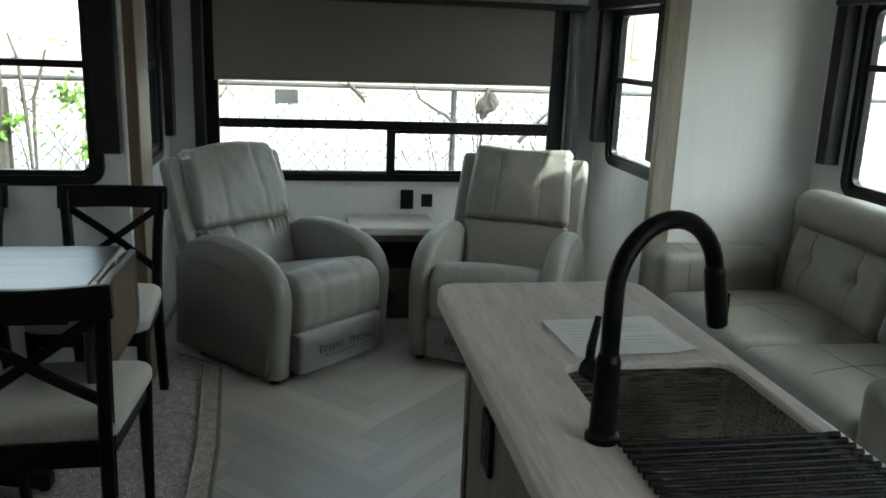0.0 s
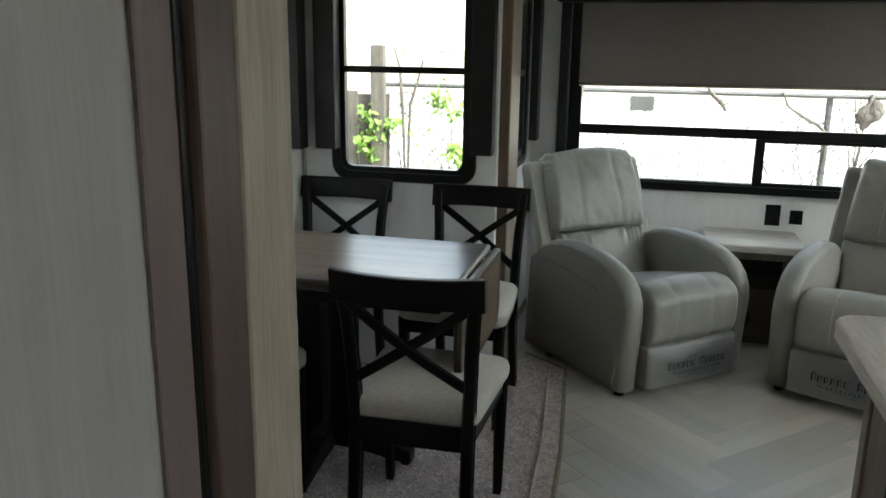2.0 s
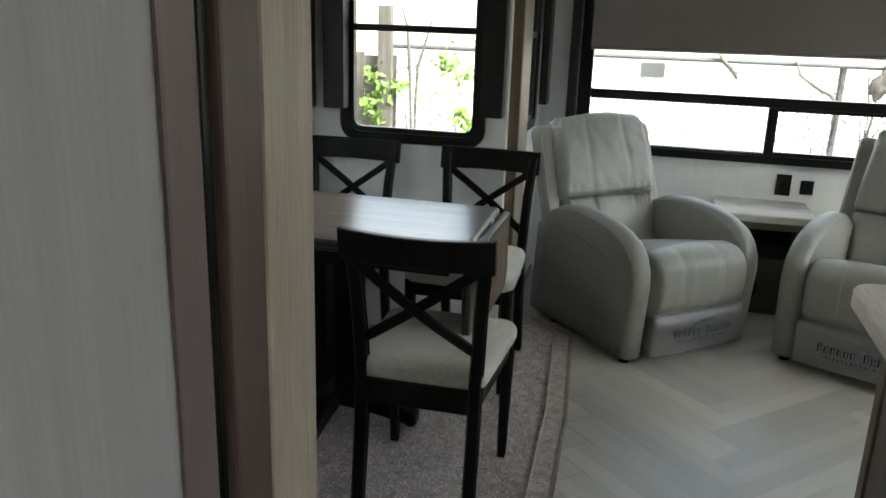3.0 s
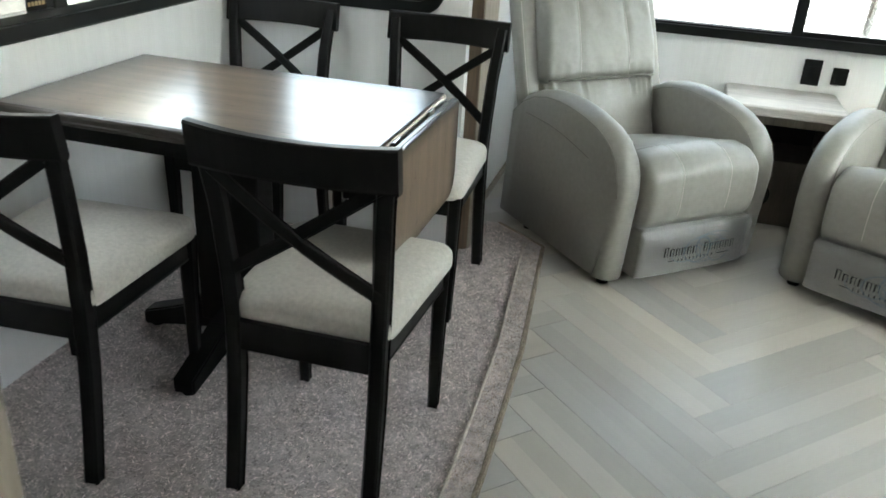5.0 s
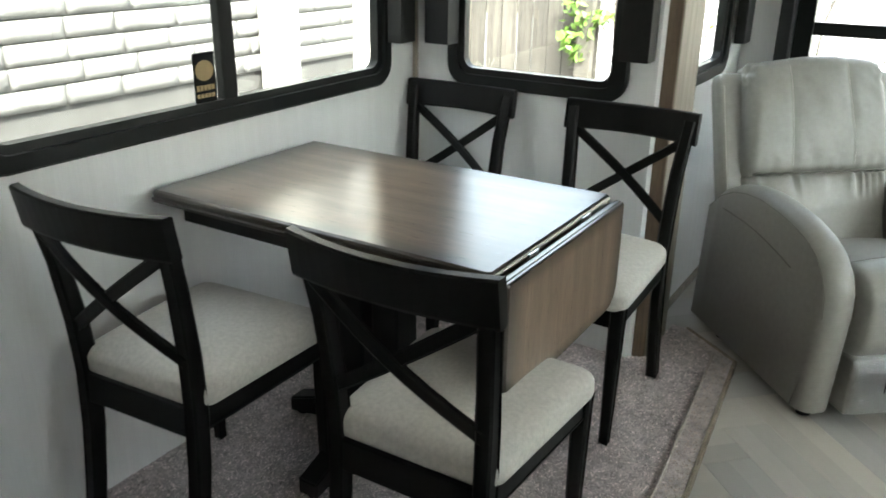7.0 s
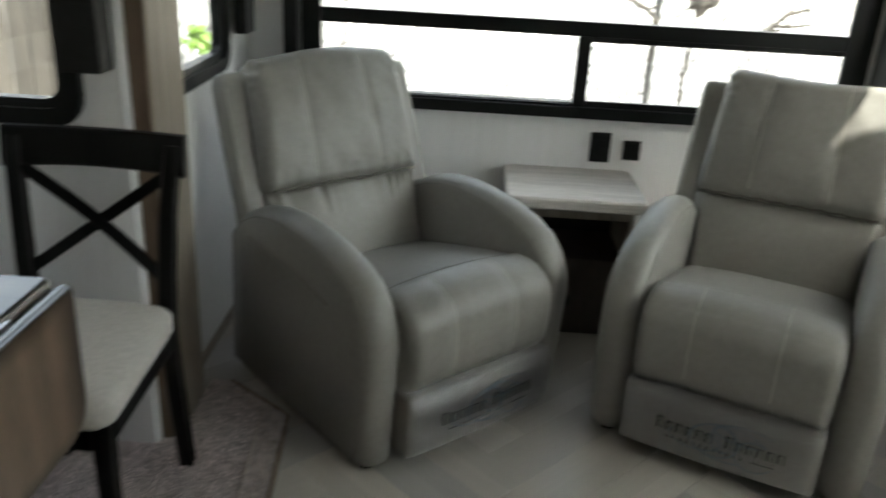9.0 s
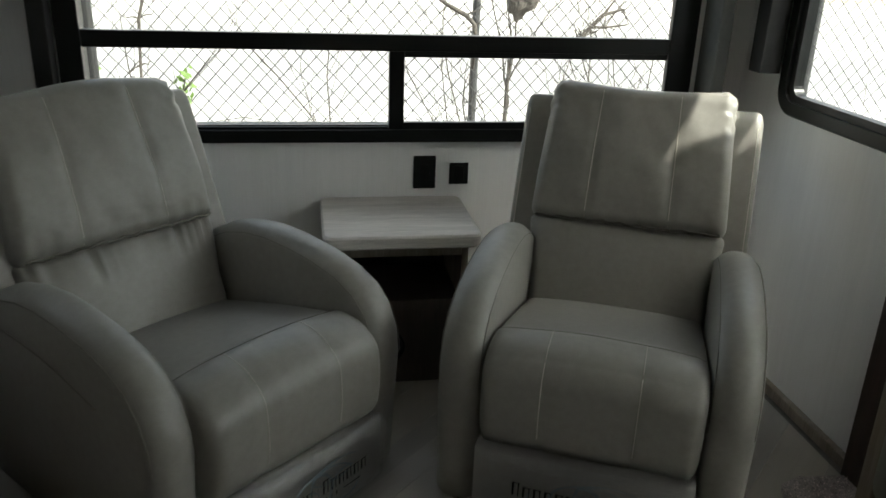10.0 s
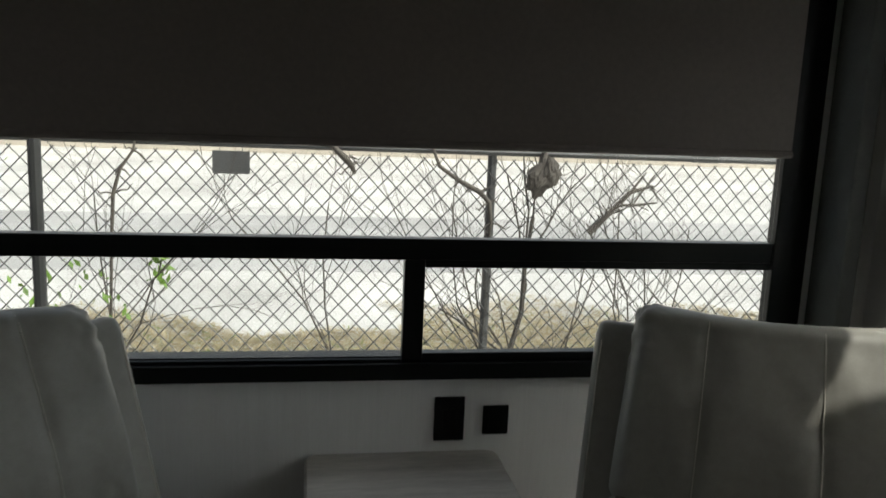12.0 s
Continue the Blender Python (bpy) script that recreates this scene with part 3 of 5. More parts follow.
side_fence = thing("chain_link_fence", "chain-link fence along the yard's side", "fence")
SX = 8.0
part("top_rail", tube([(SX, -4.0, 1.045), (SX, FY, 1.045)], 0.021, 8), M_GALV, side_fence)
for y in (-4.0, -1.6, 0.8, 3.2, 5.6):
    part("post", tube([(SX + 0.03, y, GZ), (SX + 0.03, y, 1.07)], 0.027, 10), M_GALV, side_fence)
mesh = part("wire_mesh", links(bmesh.new(), -4.0, FY, 0.105, lambda y, z, o: (SX + o, y, z)), M_GALV, side_fence)
tagged(mesh, "crossing galvanised wires", kind="stuff")

pole = thing("steel_pole", "dark round steel pole behind the rear window", "pole")
part("pole", tube([(-0.228, 6.0, GZ), (-0.228, 6.0, 2.4)], 0.024, 10), M_DARK, pole)

for x, w, up in ((0.345, 0.20, 0.0), (3.126, 0.18, 0.142)):
    sg = thing("hanging_plate", "blank weathered metal plate wired to the fence", "sign", "plates on the fence")
    part("plate", box((x - w / 2, FY - 0.016, 0.905 + up), (x + w / 2, FY - 0.010, 1.03 + up), 0.002), M_GALV, sg)
    for d in (-0.06, 0.06):
        part("wire", tube([(x + d, FY - 0.013, 1.025 + up), (x + d, FY - 0.005, 1.06 + up * 0.5)], 0.003, 5), M_GALV, sg)


def branching(bm, rnd, p, d, length, radius, depth, tips):
    pts, rad = [p], [radius]
    n = 5
    for k in range(n):
        d = (d + Vector((rnd.uniform(-1, 1), rnd.uniform(-0.5, 0.5), rnd.uniform(-0.6, 0.8))) * 0.34).normalized()
        p = p + d * length / n
        pts.append(p)
        rad.append(radius * (1 - 0.45 * (k + 1) / n))
        if depth and k >= 1:
            for _ in range(rnd.choice((1, 1, 2))):
                side = (d + Vector((rnd.uniform(-1, 1), rnd.uniform(-0.4, 0.4), rnd.uniform(-0.4, 0.9)))).normalized()
                branching(bm, rnd, p, side, length * rnd.uniform(0.35, 0.6), rad[-1] * 0.5, depth - 1, tips)
    add_tube(bm, pts, rad, 5)
    tips.append(p)


def leaf_cloud(rnd, centres, count, spread, size):
    verts, faces = [], []
    for _ in range(count):
        c = rnd.choice(centres) + Vector((rnd.gauss(0, spread), rnd.gauss(0, spread * 0.6), rnd.gauss(0, spread)))
        a = Vector((rnd.uniform(-1, 1), rnd.uniform(-1, 1), rnd.uniform(-1, 1))).normalized()
        b = a.orthogonal().normalized()
        s = size * rnd.uniform(0.6, 1.3)
        i = len(verts)
        verts += [c - a * s, c + b * s * 0.45 + a * s * 0.1, c + a * s, c - b * s * 0.45 + a * s * 0.1]
        faces.append((i, i + 1, i + 2, i + 3))
    me = bpy.data.meshes.new("leaves")
    me.from_pydata(verts, [], faces)
    me.materials.append(M_LEAF)
    return me


def shrub(label, x, y, z, height, seed, depth=2, leaves=0, radius=0.007, stems=2):
    rnd = random.Random(seed)
    t = thing("bare_shrub", label, "shrub", "shrubs along the fence", pose(x, y, z))
    tips = []
    for k in range(stems):
        bm = bmesh.new()
        branching(bm, rnd, Vector((rnd.uniform(-0.08, 0.08), rnd.uniform(-0.03, 0.03), 0)), Vector((rnd.uniform(-0.3, 0.3), 0, 1)).normalized(), height * rnd.uniform(0.7, 1.0), radius, depth, tips)
        part("stem", bm, M_BARK, t)
    if leaves:
        ob = new("leaves", leaf_cloud(rnd, tips, leaves, 0.05, 0.03))
        ob.parent = t
        ob["kind"] = "stuff"
    return t


BARE = "leafless brown shrub growing through the fence"
shrub(BARE, -0.30, FY + 0.06, GZ, 1.9, 3)
shrub(BARE, -1.30, FY + 0.08, GZ, 1.9, 8, leaves=30)
shrub(BARE, 2.08, FY + 0.08, GZ, 2.0, 12, radius=0.022, stems=1)
shrub(BARE, 2.75, FY + 0.10, GZ, 1.8, 17)
shrub(BARE, 1.0, FY + 0.10, GZ, 1.9, 21, radius=0.008, stems=2)
shrub("leafy green shrub beside the wooden post", -1.88, FY - 0.10, GZ, 1.7, 5, leaves=90)
shrub("leafy green shrub beside the fence", -1.02, FY - 0.05, GZ, 1.0, 29, leaves=110, stems=2)
shrub(BARE, 4.2, 6.6, GZ, 1.8, 33)
shrub(BARE, SX + 0.1, 6.0, GZ, 1.9, 41)

br = thing("fallen_branch", "broken forked grey branch caught in the fence", "branch")
bm = bmesh.new()
add_tube(bm, [(2.42, FY - 0.03, 0.61), (2.55, FY - 0.02, 0.74), (2.66, FY - 0.03, 0.86), (2.80, FY - 0.03, 0.90)], [0.021, 0.017, 0.014, 0.007], 7)
add_tube(bm, [(2.58, FY - 0.02, 0.78), (2.70, FY - 0.01, 0.78), (2.84, FY - 0.02, 0.80)], [0.011, 0.009, 0.005], 6)
add_tube(bm, [(2.66, FY - 0.03, 0.86), (2.74, FY - 0.05, 0.98)], [0.010, 0.004], 6)
rnd = random.Random(31)
for k in range(16):
    u = rnd.uniform(0, 1)
    q = Vector((2.50 + 0.32 * u, FY - 0.03, 0.69 + 0.21 * u))
    d = Vector((rnd.uniform(-0.6, 1.0), rnd.uniform(-0.2, 0.2), rnd.uniform(-0.9, 0.9))) * rnd.uniform(0.08, 0.24)
    add_tube(bm, [q, q + d * 0.5 + Vector((0, 0, rnd.uniform(-0.02, 0.02))), q + d], [0.005, 0.004, 0.002], 5)
part("branch", bm, M_BARK, br)
stump = thing("cut_log", "grey cut log end hanging on the fence", "log")
bm = bmesh.new()
bmesh.ops.create_icosphere(bm, subdivisions=4, radius=1.0)
for v in bm.verts:
    p = v.co.copy()
    k = 0.55 - 0.38 * p.z if p.z > 0 else 0.55 + 0.2 * p.z
    r_ = 1 + 0.35 * noise.noise(p * 1.7 + Vector((4, 0, 0))) + 0.13 * noise.noise(p * 6) + 0.05 * noise.noise(p * 17)
    v.co = Vector((2.115 + 0.03 * p.z + p.x * k * 0.17 * r_ - 0.03 * p.z ** 2, FY - 0.05 + p.y * 0.07 * r_, 0.955 + p.z * 0.125 * r_))
part("log", bm, M_BARK, stump)

for label, pts, rad in (("thin bent bare branch hanging over the fence", [(1.45, 1.10), (1.50, 0.98), (1.62, 0.90), (1.74, 0.84), (1.80, 0.78), (1.815, 0.66), (1.80, 0.50)], 0.016),
                        ("short broken branch hanging over the fence", [(0.86, 1.12), (0.92, 1.05), (0.965, 1.01), (1.00, 0.97), (1.02, 0.925)], 0.024),
                        ("bare grey stem growing against the fence", [(-1.86, 1.42), (-1.80, 1.22), (-1.785, 1.0), (-1.77, 0.80), (-1.755, 0.40), (-1.74, GZ)], 0.020),
                        ("bare forked stem growing against the fence", [(-1.58, 1.30), (-1.63, 1.12), (-1.70, 0.90), (-1.715, 0.60), (-1.72, 0.20), (-1.70, GZ)], 0.018),
                        ("slender bare sapling beside the fence", [(-0.14, 1.16), (-0.16, 1.02), (-0.23, 0.92), (-0.27, 0.78), (-0.285, 0.50), (-0.30, 0.0), (-0.31, GZ)], 0.011)):
    hb = thing("bare_branch", label, "branch", "branches along the fence")
    rnd = random.Random(len(pts))
    line = [Vector((x, FY - 0.03, z)) for x, z in pts]
    part("limb", tube(line, [rad * (1 - 0.5 * abs(2 * k / (len(line) - 1) - 1)) for k in range(len(line))], 6), M_BARK, hb, smooth=True)
    for k in range(1, len(line) - 1):
        for s in (-1, 1):
            q = line[k]
            d = Vector((s * rnd.uniform(0.4, 1), rnd.uniform(-0.2, 0.2), rnd.uniform(-0.7, 0.5))) * rnd.uniform(0.07, 0.2)
            part("twig", tube([q, q + d * 0.4 + Vector((0, 0, 0.01)), q + d * 0.75, q + d + Vector((0, 0, 0.03))], [0.006, 0.005, 0.004, 0.002], 5), M_BARK, hb)
VINE = "tangle of thin bare vines climbing the fence"
for x, seed in ((2.06, 51), (2.13, 52), (2.66, 54)):
    shrub(VINE, x, FY + 0.05, GZ, 1.75, seed, radius=0.0065, stems=3)
tw = thing("leafy_sprig", "small sprig of fresh green leaves on the fence", "sprig")
lv = new("leaves", leaf_cloud(random.Random(9), [Vector((-0.03, FY - 0.03, 0.37)), Vector((-0.02, FY - 0.03, 0.44)), Vector((-0.05, FY - 0.03, 0.33))], 26, 0.03, 0.035))
lv.parent = tw
lv["kind"] = "stuff"
part("stem", tube([(-0.30, FY - 0.02, 0.0), (-0.14, FY - 0.03, 0.2), (-0.04, FY - 0.03, 0.36), (-0.02, FY - 0.03, 0.45)], 0.004, 5), M_BARK, tw)

for seed, count, spots in ((71, 210, ((-2.10, 0.80), (-2.00, 0.66), (-2.13, 0.55), (-1.90, 0.72), (-2.04, 0.45))), (72, 70, ((-1.43, 0.93), (-1.29, 0.85))), (73, 60, ((-1.28, 0.48), (-1.21, 0.42)))):
    sp = thing("leafy_sprig", "clump of fresh yellow-green leaves on the fence", "sprig", "sprigs on the fence")
    lv = new("leaves", leaf_cloud(random.Random(seed), [Vector((x, FY - 0.09, z)) for x, z in spots], count, 0.05, 0.045))
    lv.parent = sp
    lv["kind"] = "stuff"
    part("stem", tube([(spots[0][0] + 0.02, FY - 0.04, GZ), (spots[-1][0], FY - 0.06, spots[-1][1]), (spots[0][0], FY - 0.08, spots[0][1])], 0.006, 5), M_BARK, sp)


def straw_material():
    m = bpy.data.materials.new("straw_blades")
    m.use_nodes = True
    n, l = m.node_tree.nodes, m.node_tree.links
    g, r = n.new("ShaderNodeNewGeometry"), n.new("ShaderNodeValToRGB")
    r.color_ramp.elements[0].color = (0.10, 0.085, 0.05, 1)
    r.color_ramp.elements[1].color = (0.31, 0.26, 0.16, 1)
    for at_, col in ((0.06, (0.14, 0.17, 0.05, 1)), (0.10, (0.16, 0.13, 0.08, 1))):
        e = r.color_ramp.elements.new(at_)
        e.color = col
    l.new(g.outputs["Random Per Island"], r.inputs[0])
    l.new(r.outputs[0], n["Principled BSDF"].inputs["Base Color"])
    n["Principled BSDF"].inputs["Roughness"].default_value = 0.9
    return m


# straw and leaf litter along the fence
rnd = random.Random(77)
verts, faces = [], []
for _ in range(30000):
    x, y = rnd.uniform(-4, 8), 8.7 + abs(rnd.gauss(0, 1.3))
    if y > 10.0 and noise.noise(Vector((x * 0.8, y * 0.8, 0))) < -0.2 + 0.28 * (y - 10.0):
        continue
    a, l = rnd.uniform(0, 6.28), rnd.uniform(0.03, 0.12)
    d, s = Vector((math.cos(a), math.sin(a), 0)), Vector((-math.sin(a), math.cos(a), 0)) * 0.010
    c = Vector((x, y, GZ + rnd.uniform(0.002, 0.04)))
    i = len(verts)
    verts += [c - d * l - s, c - d * l + s, c + d * l + Vector((0, 0, rnd.uniform(-0.01, 0.03)))]
    faces.append((i, i + 1, i + 2))
me = bpy.data.meshes.new("straw")
me.from_pydata(verts, [], faces)
me.materials.append(straw_material())
tagged(new("straw_litter", me), "dry straw and leaf litter on the ground along the fence", "ground litter", kind="stuff")

# weathered board fence
wf = thing("board_fence", "weathered grey-brown wooden board fence", "fence")
k = 0
x = -7.2
rnd = random.Random(4)
while x < -2.05:
    w = rnd.uniform(0.13, 0.15)
    h = 0.98 + rnd.uniform(-0.05, 0.04)
    part("board", box((x, FY - 0.02 + rnd.uniform(-0.004, 0.004), GZ), (x + w, FY, h), 0.003, 1), M_PLANKW, wf)
    x += w + rnd.uniform(0.004, 0.014)
for z in (-0.4, 0.7):
    part("rail", box((-7.2, FY + 0.001, z), (-2.05, FY + 0.04, z + 0.09)), M_PLANKW, wf)
part("end_post", box((-2.06, FY - 0.10, GZ), (-1.93, FY - 0.025, 1.42), 0.01), M_PLANKW, wf)
wp = thing("white_post", "white painted square post before the board fence", "post")
part("post", box((-3.42, FY - 0.22, GZ), (-3.32, FY - 0.12, 1.10), 0.006), M_SIDING, wp)

# neighbouring house of whitewashed split-face brick
HX, HY1 = -2.95, 5.75
house = thing("brick_house", "neighbouring house wall of whitewashed split-face brick", "house")
part("wall", box((HX - 0.3, -6.0, GZ), (HX - 0.02, HY1, 3.0)), M_MORTAR, house)
part("corner_board", box((HX - 0.02, HY1 - 0.10, GZ), (HX + 0.045, HY1 + 0.03, 3.0), 0.004), M_SIDING, house, "white corner board")
part("downpipe", box((HX + 0.02, 4.72, GZ), (HX + 0.10, 4.98, 3.0), 0.008), M_SIDING, house, "white painted downpipe cover")
part("eave", box((HX - 0.3, -6.0, 3.0), (HX + 0.25, HY1 + 0.2, 3.15), 0.01), M_SIDING, house)


def split_brick(length, seed):
    bm = bmesh.new()
    nx, nz = 8, 3
    g = {}
    for i in range(nx + 1):
        for k in range(nz + 1):
            y, z = length * i / nx, 0.094 * k / nz
            edge = i in (0, nx) or k in (0, nz)
            d = -0.002 if edge else 0.006 + 0.017 * noise.noise(Vector((y * 16 + seed * 7.7, z * 22, seed)))
            g[i, k] = bm.verts.new((d, y, z))
    for i in range(nx):
        for k in range(nz):
            bm.faces.new((g[i, k], g[i + 1, k], g[i + 1, k + 1], g[i, k + 1]))
    rim = [g[i, 0] for i in range(nx + 1)] + [g[nx, k] for k in range(1, nz + 1)] + [g[i, nz] for i in range(nx - 1, -1, -1)] + [g[0, k] for k in range(nz - 1, 0, -1)]
    back = [bm.verts.new((-0.03, v.co.y, v.co.z)) for v in rim]
    m = len(rim)
    for i in range(m):
        bm.faces.new((rim[i], back[i], back[(i + 1) % m], rim[(i + 1) % m]))
    bmesh.ops.recalc_face_normals(bm, faces=bm.faces)
    me = bpy.data.meshes.new("brick")
    bm.to_mesh(me)
    bm.free()
    me.materials.append(M_BRICK)
    for p in me.polygons:
        p.use_smooth = True
    return me


KINDS = [(l, split_brick(l, s)) for s, l in enumerate((0.30, 0.26, 0.34, 0.40, 0.47, 0.36, 0.43))]
rnd = random.Random(9)
row = 0
z = 0.55
while z < 2.1:
    y = 1.6 + rnd.uniform(-0.4, 0)
    while y < HY1 - 0.72:
        l, me = rnd.choice(KINDS)
        if not (y > HY1 - 0.1):
            b = new("brick", me)
            b.parent = house
            b.matrix_basis = pose(HX, y, z)
        y += l + 0.015
    l = HY1 - 0.11 - y
    if l > 0.1:
        b = new("brick", KINDS[0][1])
        b.parent = house
        b.matrix_basis = pose(HX, y, z) @ Matrix.Diagonal((1, l / 0.30, 1, 1))
    z += 0.102

# far warehouse
far = thing("warehouse", "pale metal-sided warehouse across the road", "building")
part("wall", box((-45, 34, GZ), (60, 44, 7.5)), M_SIDING, far)
part("base_course", box((-45, 33.9, GZ), (60, 33.99, 1.2)), mat("tan_base", (0.46, 0.41, 0.34), 0.8, scale=6, vary=0.1), far)
for x in (-16, -9.2, 2, 14, 25):
    part("pilaster", box((x, 33.75, 1.2), (x + 0.5, 33.98, 7.5), 0.02), M_PINK, far, "faded pink pilaster")
for x in (30, 36):
    part("window", box((x, 33.9, 2.5), (x + 1.6, 33.98, 4.5), 0.02), M_INKBLUE, far)
part("roof", box((-45.3, 33.6, 7.5), (60.3, 44.3, 7.8), 0.03), M_GALV, far)

# ---- recliners ----
from mathutils.bvhtree import BVHTree


def stitched(name, ob, starts, way, material, parent, radius=0.0014, lift=0.0004):
    """A thread line laid on a mesh: each start is cast along way until it meets the surface."""
    me = ob.data
    tree = BVHTree.FromPolygons([v.co for v in me.vertices], [p.vertices for p in me.polygons])
    pts = []
    for s in starts:
        hit, nor, _, _ = tree.ray_cast(Vector(s), Vector(way))
        if hit is not None:
            pts.append(hit - Vector(way).normalized() * lift)
    if len(pts) > 2:
        return part(name, tube(pts, radius, 5), material, parent, smooth=True)
    return None


def lean(y0, z0, deg):
    c, s = math.cos(radians(deg)), math.sin(radians(deg))

    def f(p):
        y, z = p.y - y0, p.z - z0
        return Vector((p.x, y0 + y * c + z * s, z0 - y * s + z * c))
    return f


def recliner(label, at, seed, pucker=1.0, bwid=0.274, slope=20.5, dent=0.0):
    """A push-back recliner: width 0.64 along x, front at y = 0, facing -y."""
    W, hw, arm = 0.71, 0.355, 0.107
    t = thing("recliner", label, "recliner", "recliners at the rear window", at)
    # arms: a swept profile with a rounded crown
    for s in (-1, 1):
        xo, xi = s * hw, s * (hw - arm)
        prof = [(0.012, 0.032), (0.006, 0.10), (-0.004, 0.25), (-0.012, 0.35), (-0.006, 0.41), (0.018, 0.466), (0.06, 0.510), (0.12, 0.540), (0.20, 0.561), (0.29, 0.573), (0.38, 0.577), (0.46, 0.570), (0.54, 0.551), (0.62, 0.512), (0.685, 0.455)]
        bm = bmesh.new()
        rings = []
        for i, (y, z) in enumerate(prof):
            a = Vector(prof[max(i - 1, 0)])
            b = Vector(prof[min(i + 1, len(prof) - 1)])
            d = (b - a).normalized()
            nrm = Vector((-d.y, d.x))      # points out of the crown
            ring = []
            for k in range(9):
                u = k / 8
                x = xi + (xo - xi) * u
                h = (1 - abs(2 * u - 1) ** 2.6) * 0.03 - 0.012
                ring.append(bm.verts.new((x, y + nrm.x * h, z + nrm.y * h)))
            # lower inner body line
            rings.append(ring)
        base = []
        for i, (y, z) in enumerate(prof):
            yy = max(0.03, y + 0.03) if i < 6 else y
            base.append((bm.verts.new((xi, yy + 0.02, min(z - 0.005, 0.032))), bm.verts.new((xo, yy + 0.02, min(z - 0.005, 0.032)))))
        for i in range(len(prof) - 1):
            for k in range(8):
                bm.faces.new((rings[i][k], rings[i][k + 1], rings[i + 1][k + 1], rings[i + 1][k]))
            bm.faces.new((rings[i][8], base[i][1], base[i + 1][1], rings[i + 1][8]))
            bm.faces.new((rings[i][0], rings[i + 1][0], base[i + 1][0], base[i][0]))
            bm.faces.new((base[i][0], base[i + 1][0], base[i + 1][1], base[i][1]))
        bm.faces.new([*rings[0], base[0][1], base[0][0]])
        bm.faces.new([*rings[-1], base[-1][1], base[-1][0]])
        bmesh.ops.subdivide_edges(bm, edges=[e for e in bm.edges if e.calc_length() > 0.15], cuts=1)
        a_ = part("arm", bm, M_LEATHER, t, smooth=True)
        for xx in (xi + s * 0.006, xo - s * 0.004):
            pts = []
            for i, (y, z) in enumerate(prof[3:]):
                pts.append((xx, y + (0.002 if xx == xi else 0), z - 0.006))
            part("seam", tube(pts, 0.0012, 5), M_SEAM, a_, smooth=True)
        # welt line on the outer side panel
        part("seam", tube([(xo + s * 0.0006, 0.16 + 0.42 * k / 8, 0.43 + 0.045 * math.sin(math.pi * min(1, k / 6) / 2)) for k in range(9)], 0.0016, 5), M_SEAM, a_, smooth=True)
    iw = hw - arm + 0.004
    # body under the seat and the outer back
    part("base_frame", box((-hw + 0.03, 0.09, 0.045), (hw - 0.03, 0.66, 0.24), 0.01), M_PLASTIC, t, "black base frame")

    def seat_shape(p):
        q = p.copy()
        u = p.x / iw
        q.z += (0.016 * (1 - u * u) - 0.012 * max(0, min(1, (p.y - 0.08) / 0.03)) * math.exp(-max(0, p.y - 0.09) * 14)) * (p.z > 0.38) + 0.0025 * noise.noise(p * 7 + Vector((seed, 0, 0)))
        for c in (-0.42, 0.42):
            q.z -= 0.006 * math.exp(-((u - c) / 0.05) ** 2) * (p.z > 0.35) * (p.y < 0.055)
            q.y += 0.006 * math.exp(-((u - c) / 0.05) ** 2) * (p.y < 0.0)
        q.z -= 0.26 * max(0.0, p.y - 0.09) * max(0.0, min(1.0, (p.z - 0.21) / 0.2))      # falls towards the back
        if p.y < 0.1 and p.z < 0.44:
            q.y -= 0.014 * math.sin(math.pi * max(0, min(1, (p.z - 0.23) / 0.22)))
        return q
    seat = part("seat", rounded((-iw, -0.045, 0.195), (iw, 0.60, 0.468), (0.025, 0.10, 0.075), 26, seat_shape), M_LEATHER, t, smooth=True)
    for c in (-0.42, 0.42):
        stitched("seam", seat, [(c * iw, 0.092 - 0.01 * k, 0.7) for k in range(12)], (0, 0, -1), M_THREAD, seat, 0.0011)
        stitched("seam", seat, [(c * iw, -0.3, 0.45 - 0.012 * k) for k in range(16)], (0, 1, 0), M_THREAD, seat, 0.0011)
    stitched("seam", seat, [(-iw + 2 * iw * k / 30, 0.09 + 0.012 * math.sin(math.pi * k / 30), 0.7) for k in range(31)], (0, 0, -1), M_SEAM, seat, 0.0014)

    def foot_shape(p):
        q = p.copy()
        q.y -= 0.008 * (1 - (p.x / iw) ** 2) * (p.y < 0.0)
        return q
    foot = part("footrest", rounded((-iw + 0.003, -0.050, 0.042), (iw - 0.003, 0.03, 0.2245), (0.012, 0.014, 0.012), 14, foot_shape), M_LEATHER, t, smooth=True)
    # printed protective film over the footrest
    bm = bmesh.new()
    grid = {}
    for i in range(61):
        for k in range(12):
            x, z = -iw + 0.006 + (2 * iw - 0.012) * i / 60, 0.05 + 0.172 * min(k, 8) / 8 + (0, 0, 0, 0, 0, 0, 0, 0, 0, 0.006, 0.010, 0.012)[k]
            wv = 0.0016 * noise.noise(Vector((x * 16, z * 22, seed * 3.1)))
            edge = max(0, k - 6) / 5
            wv -= 0.0025 * max(0, k - 4) / 7 * noise.noise(Vector((x * 42, z * 70, seed * 2)))
            wv += edge * 0.004 * noise.noise(Vector((x * 60, z * 30, seed))) - 0.0022 * max(0, noise.noise(Vector((x * 9 + z * 16, z * 30 - x * 8, seed * 5)))) ** 0.6
            wv -= (0, 0, 0, 0, 0, 0.004, 0.014, 0.012, 0.0, -0.004, -0.004, -0.004)[k] * (0.75 + 0.5 * noise.noise(Vector((x * 13, seed, 7))))
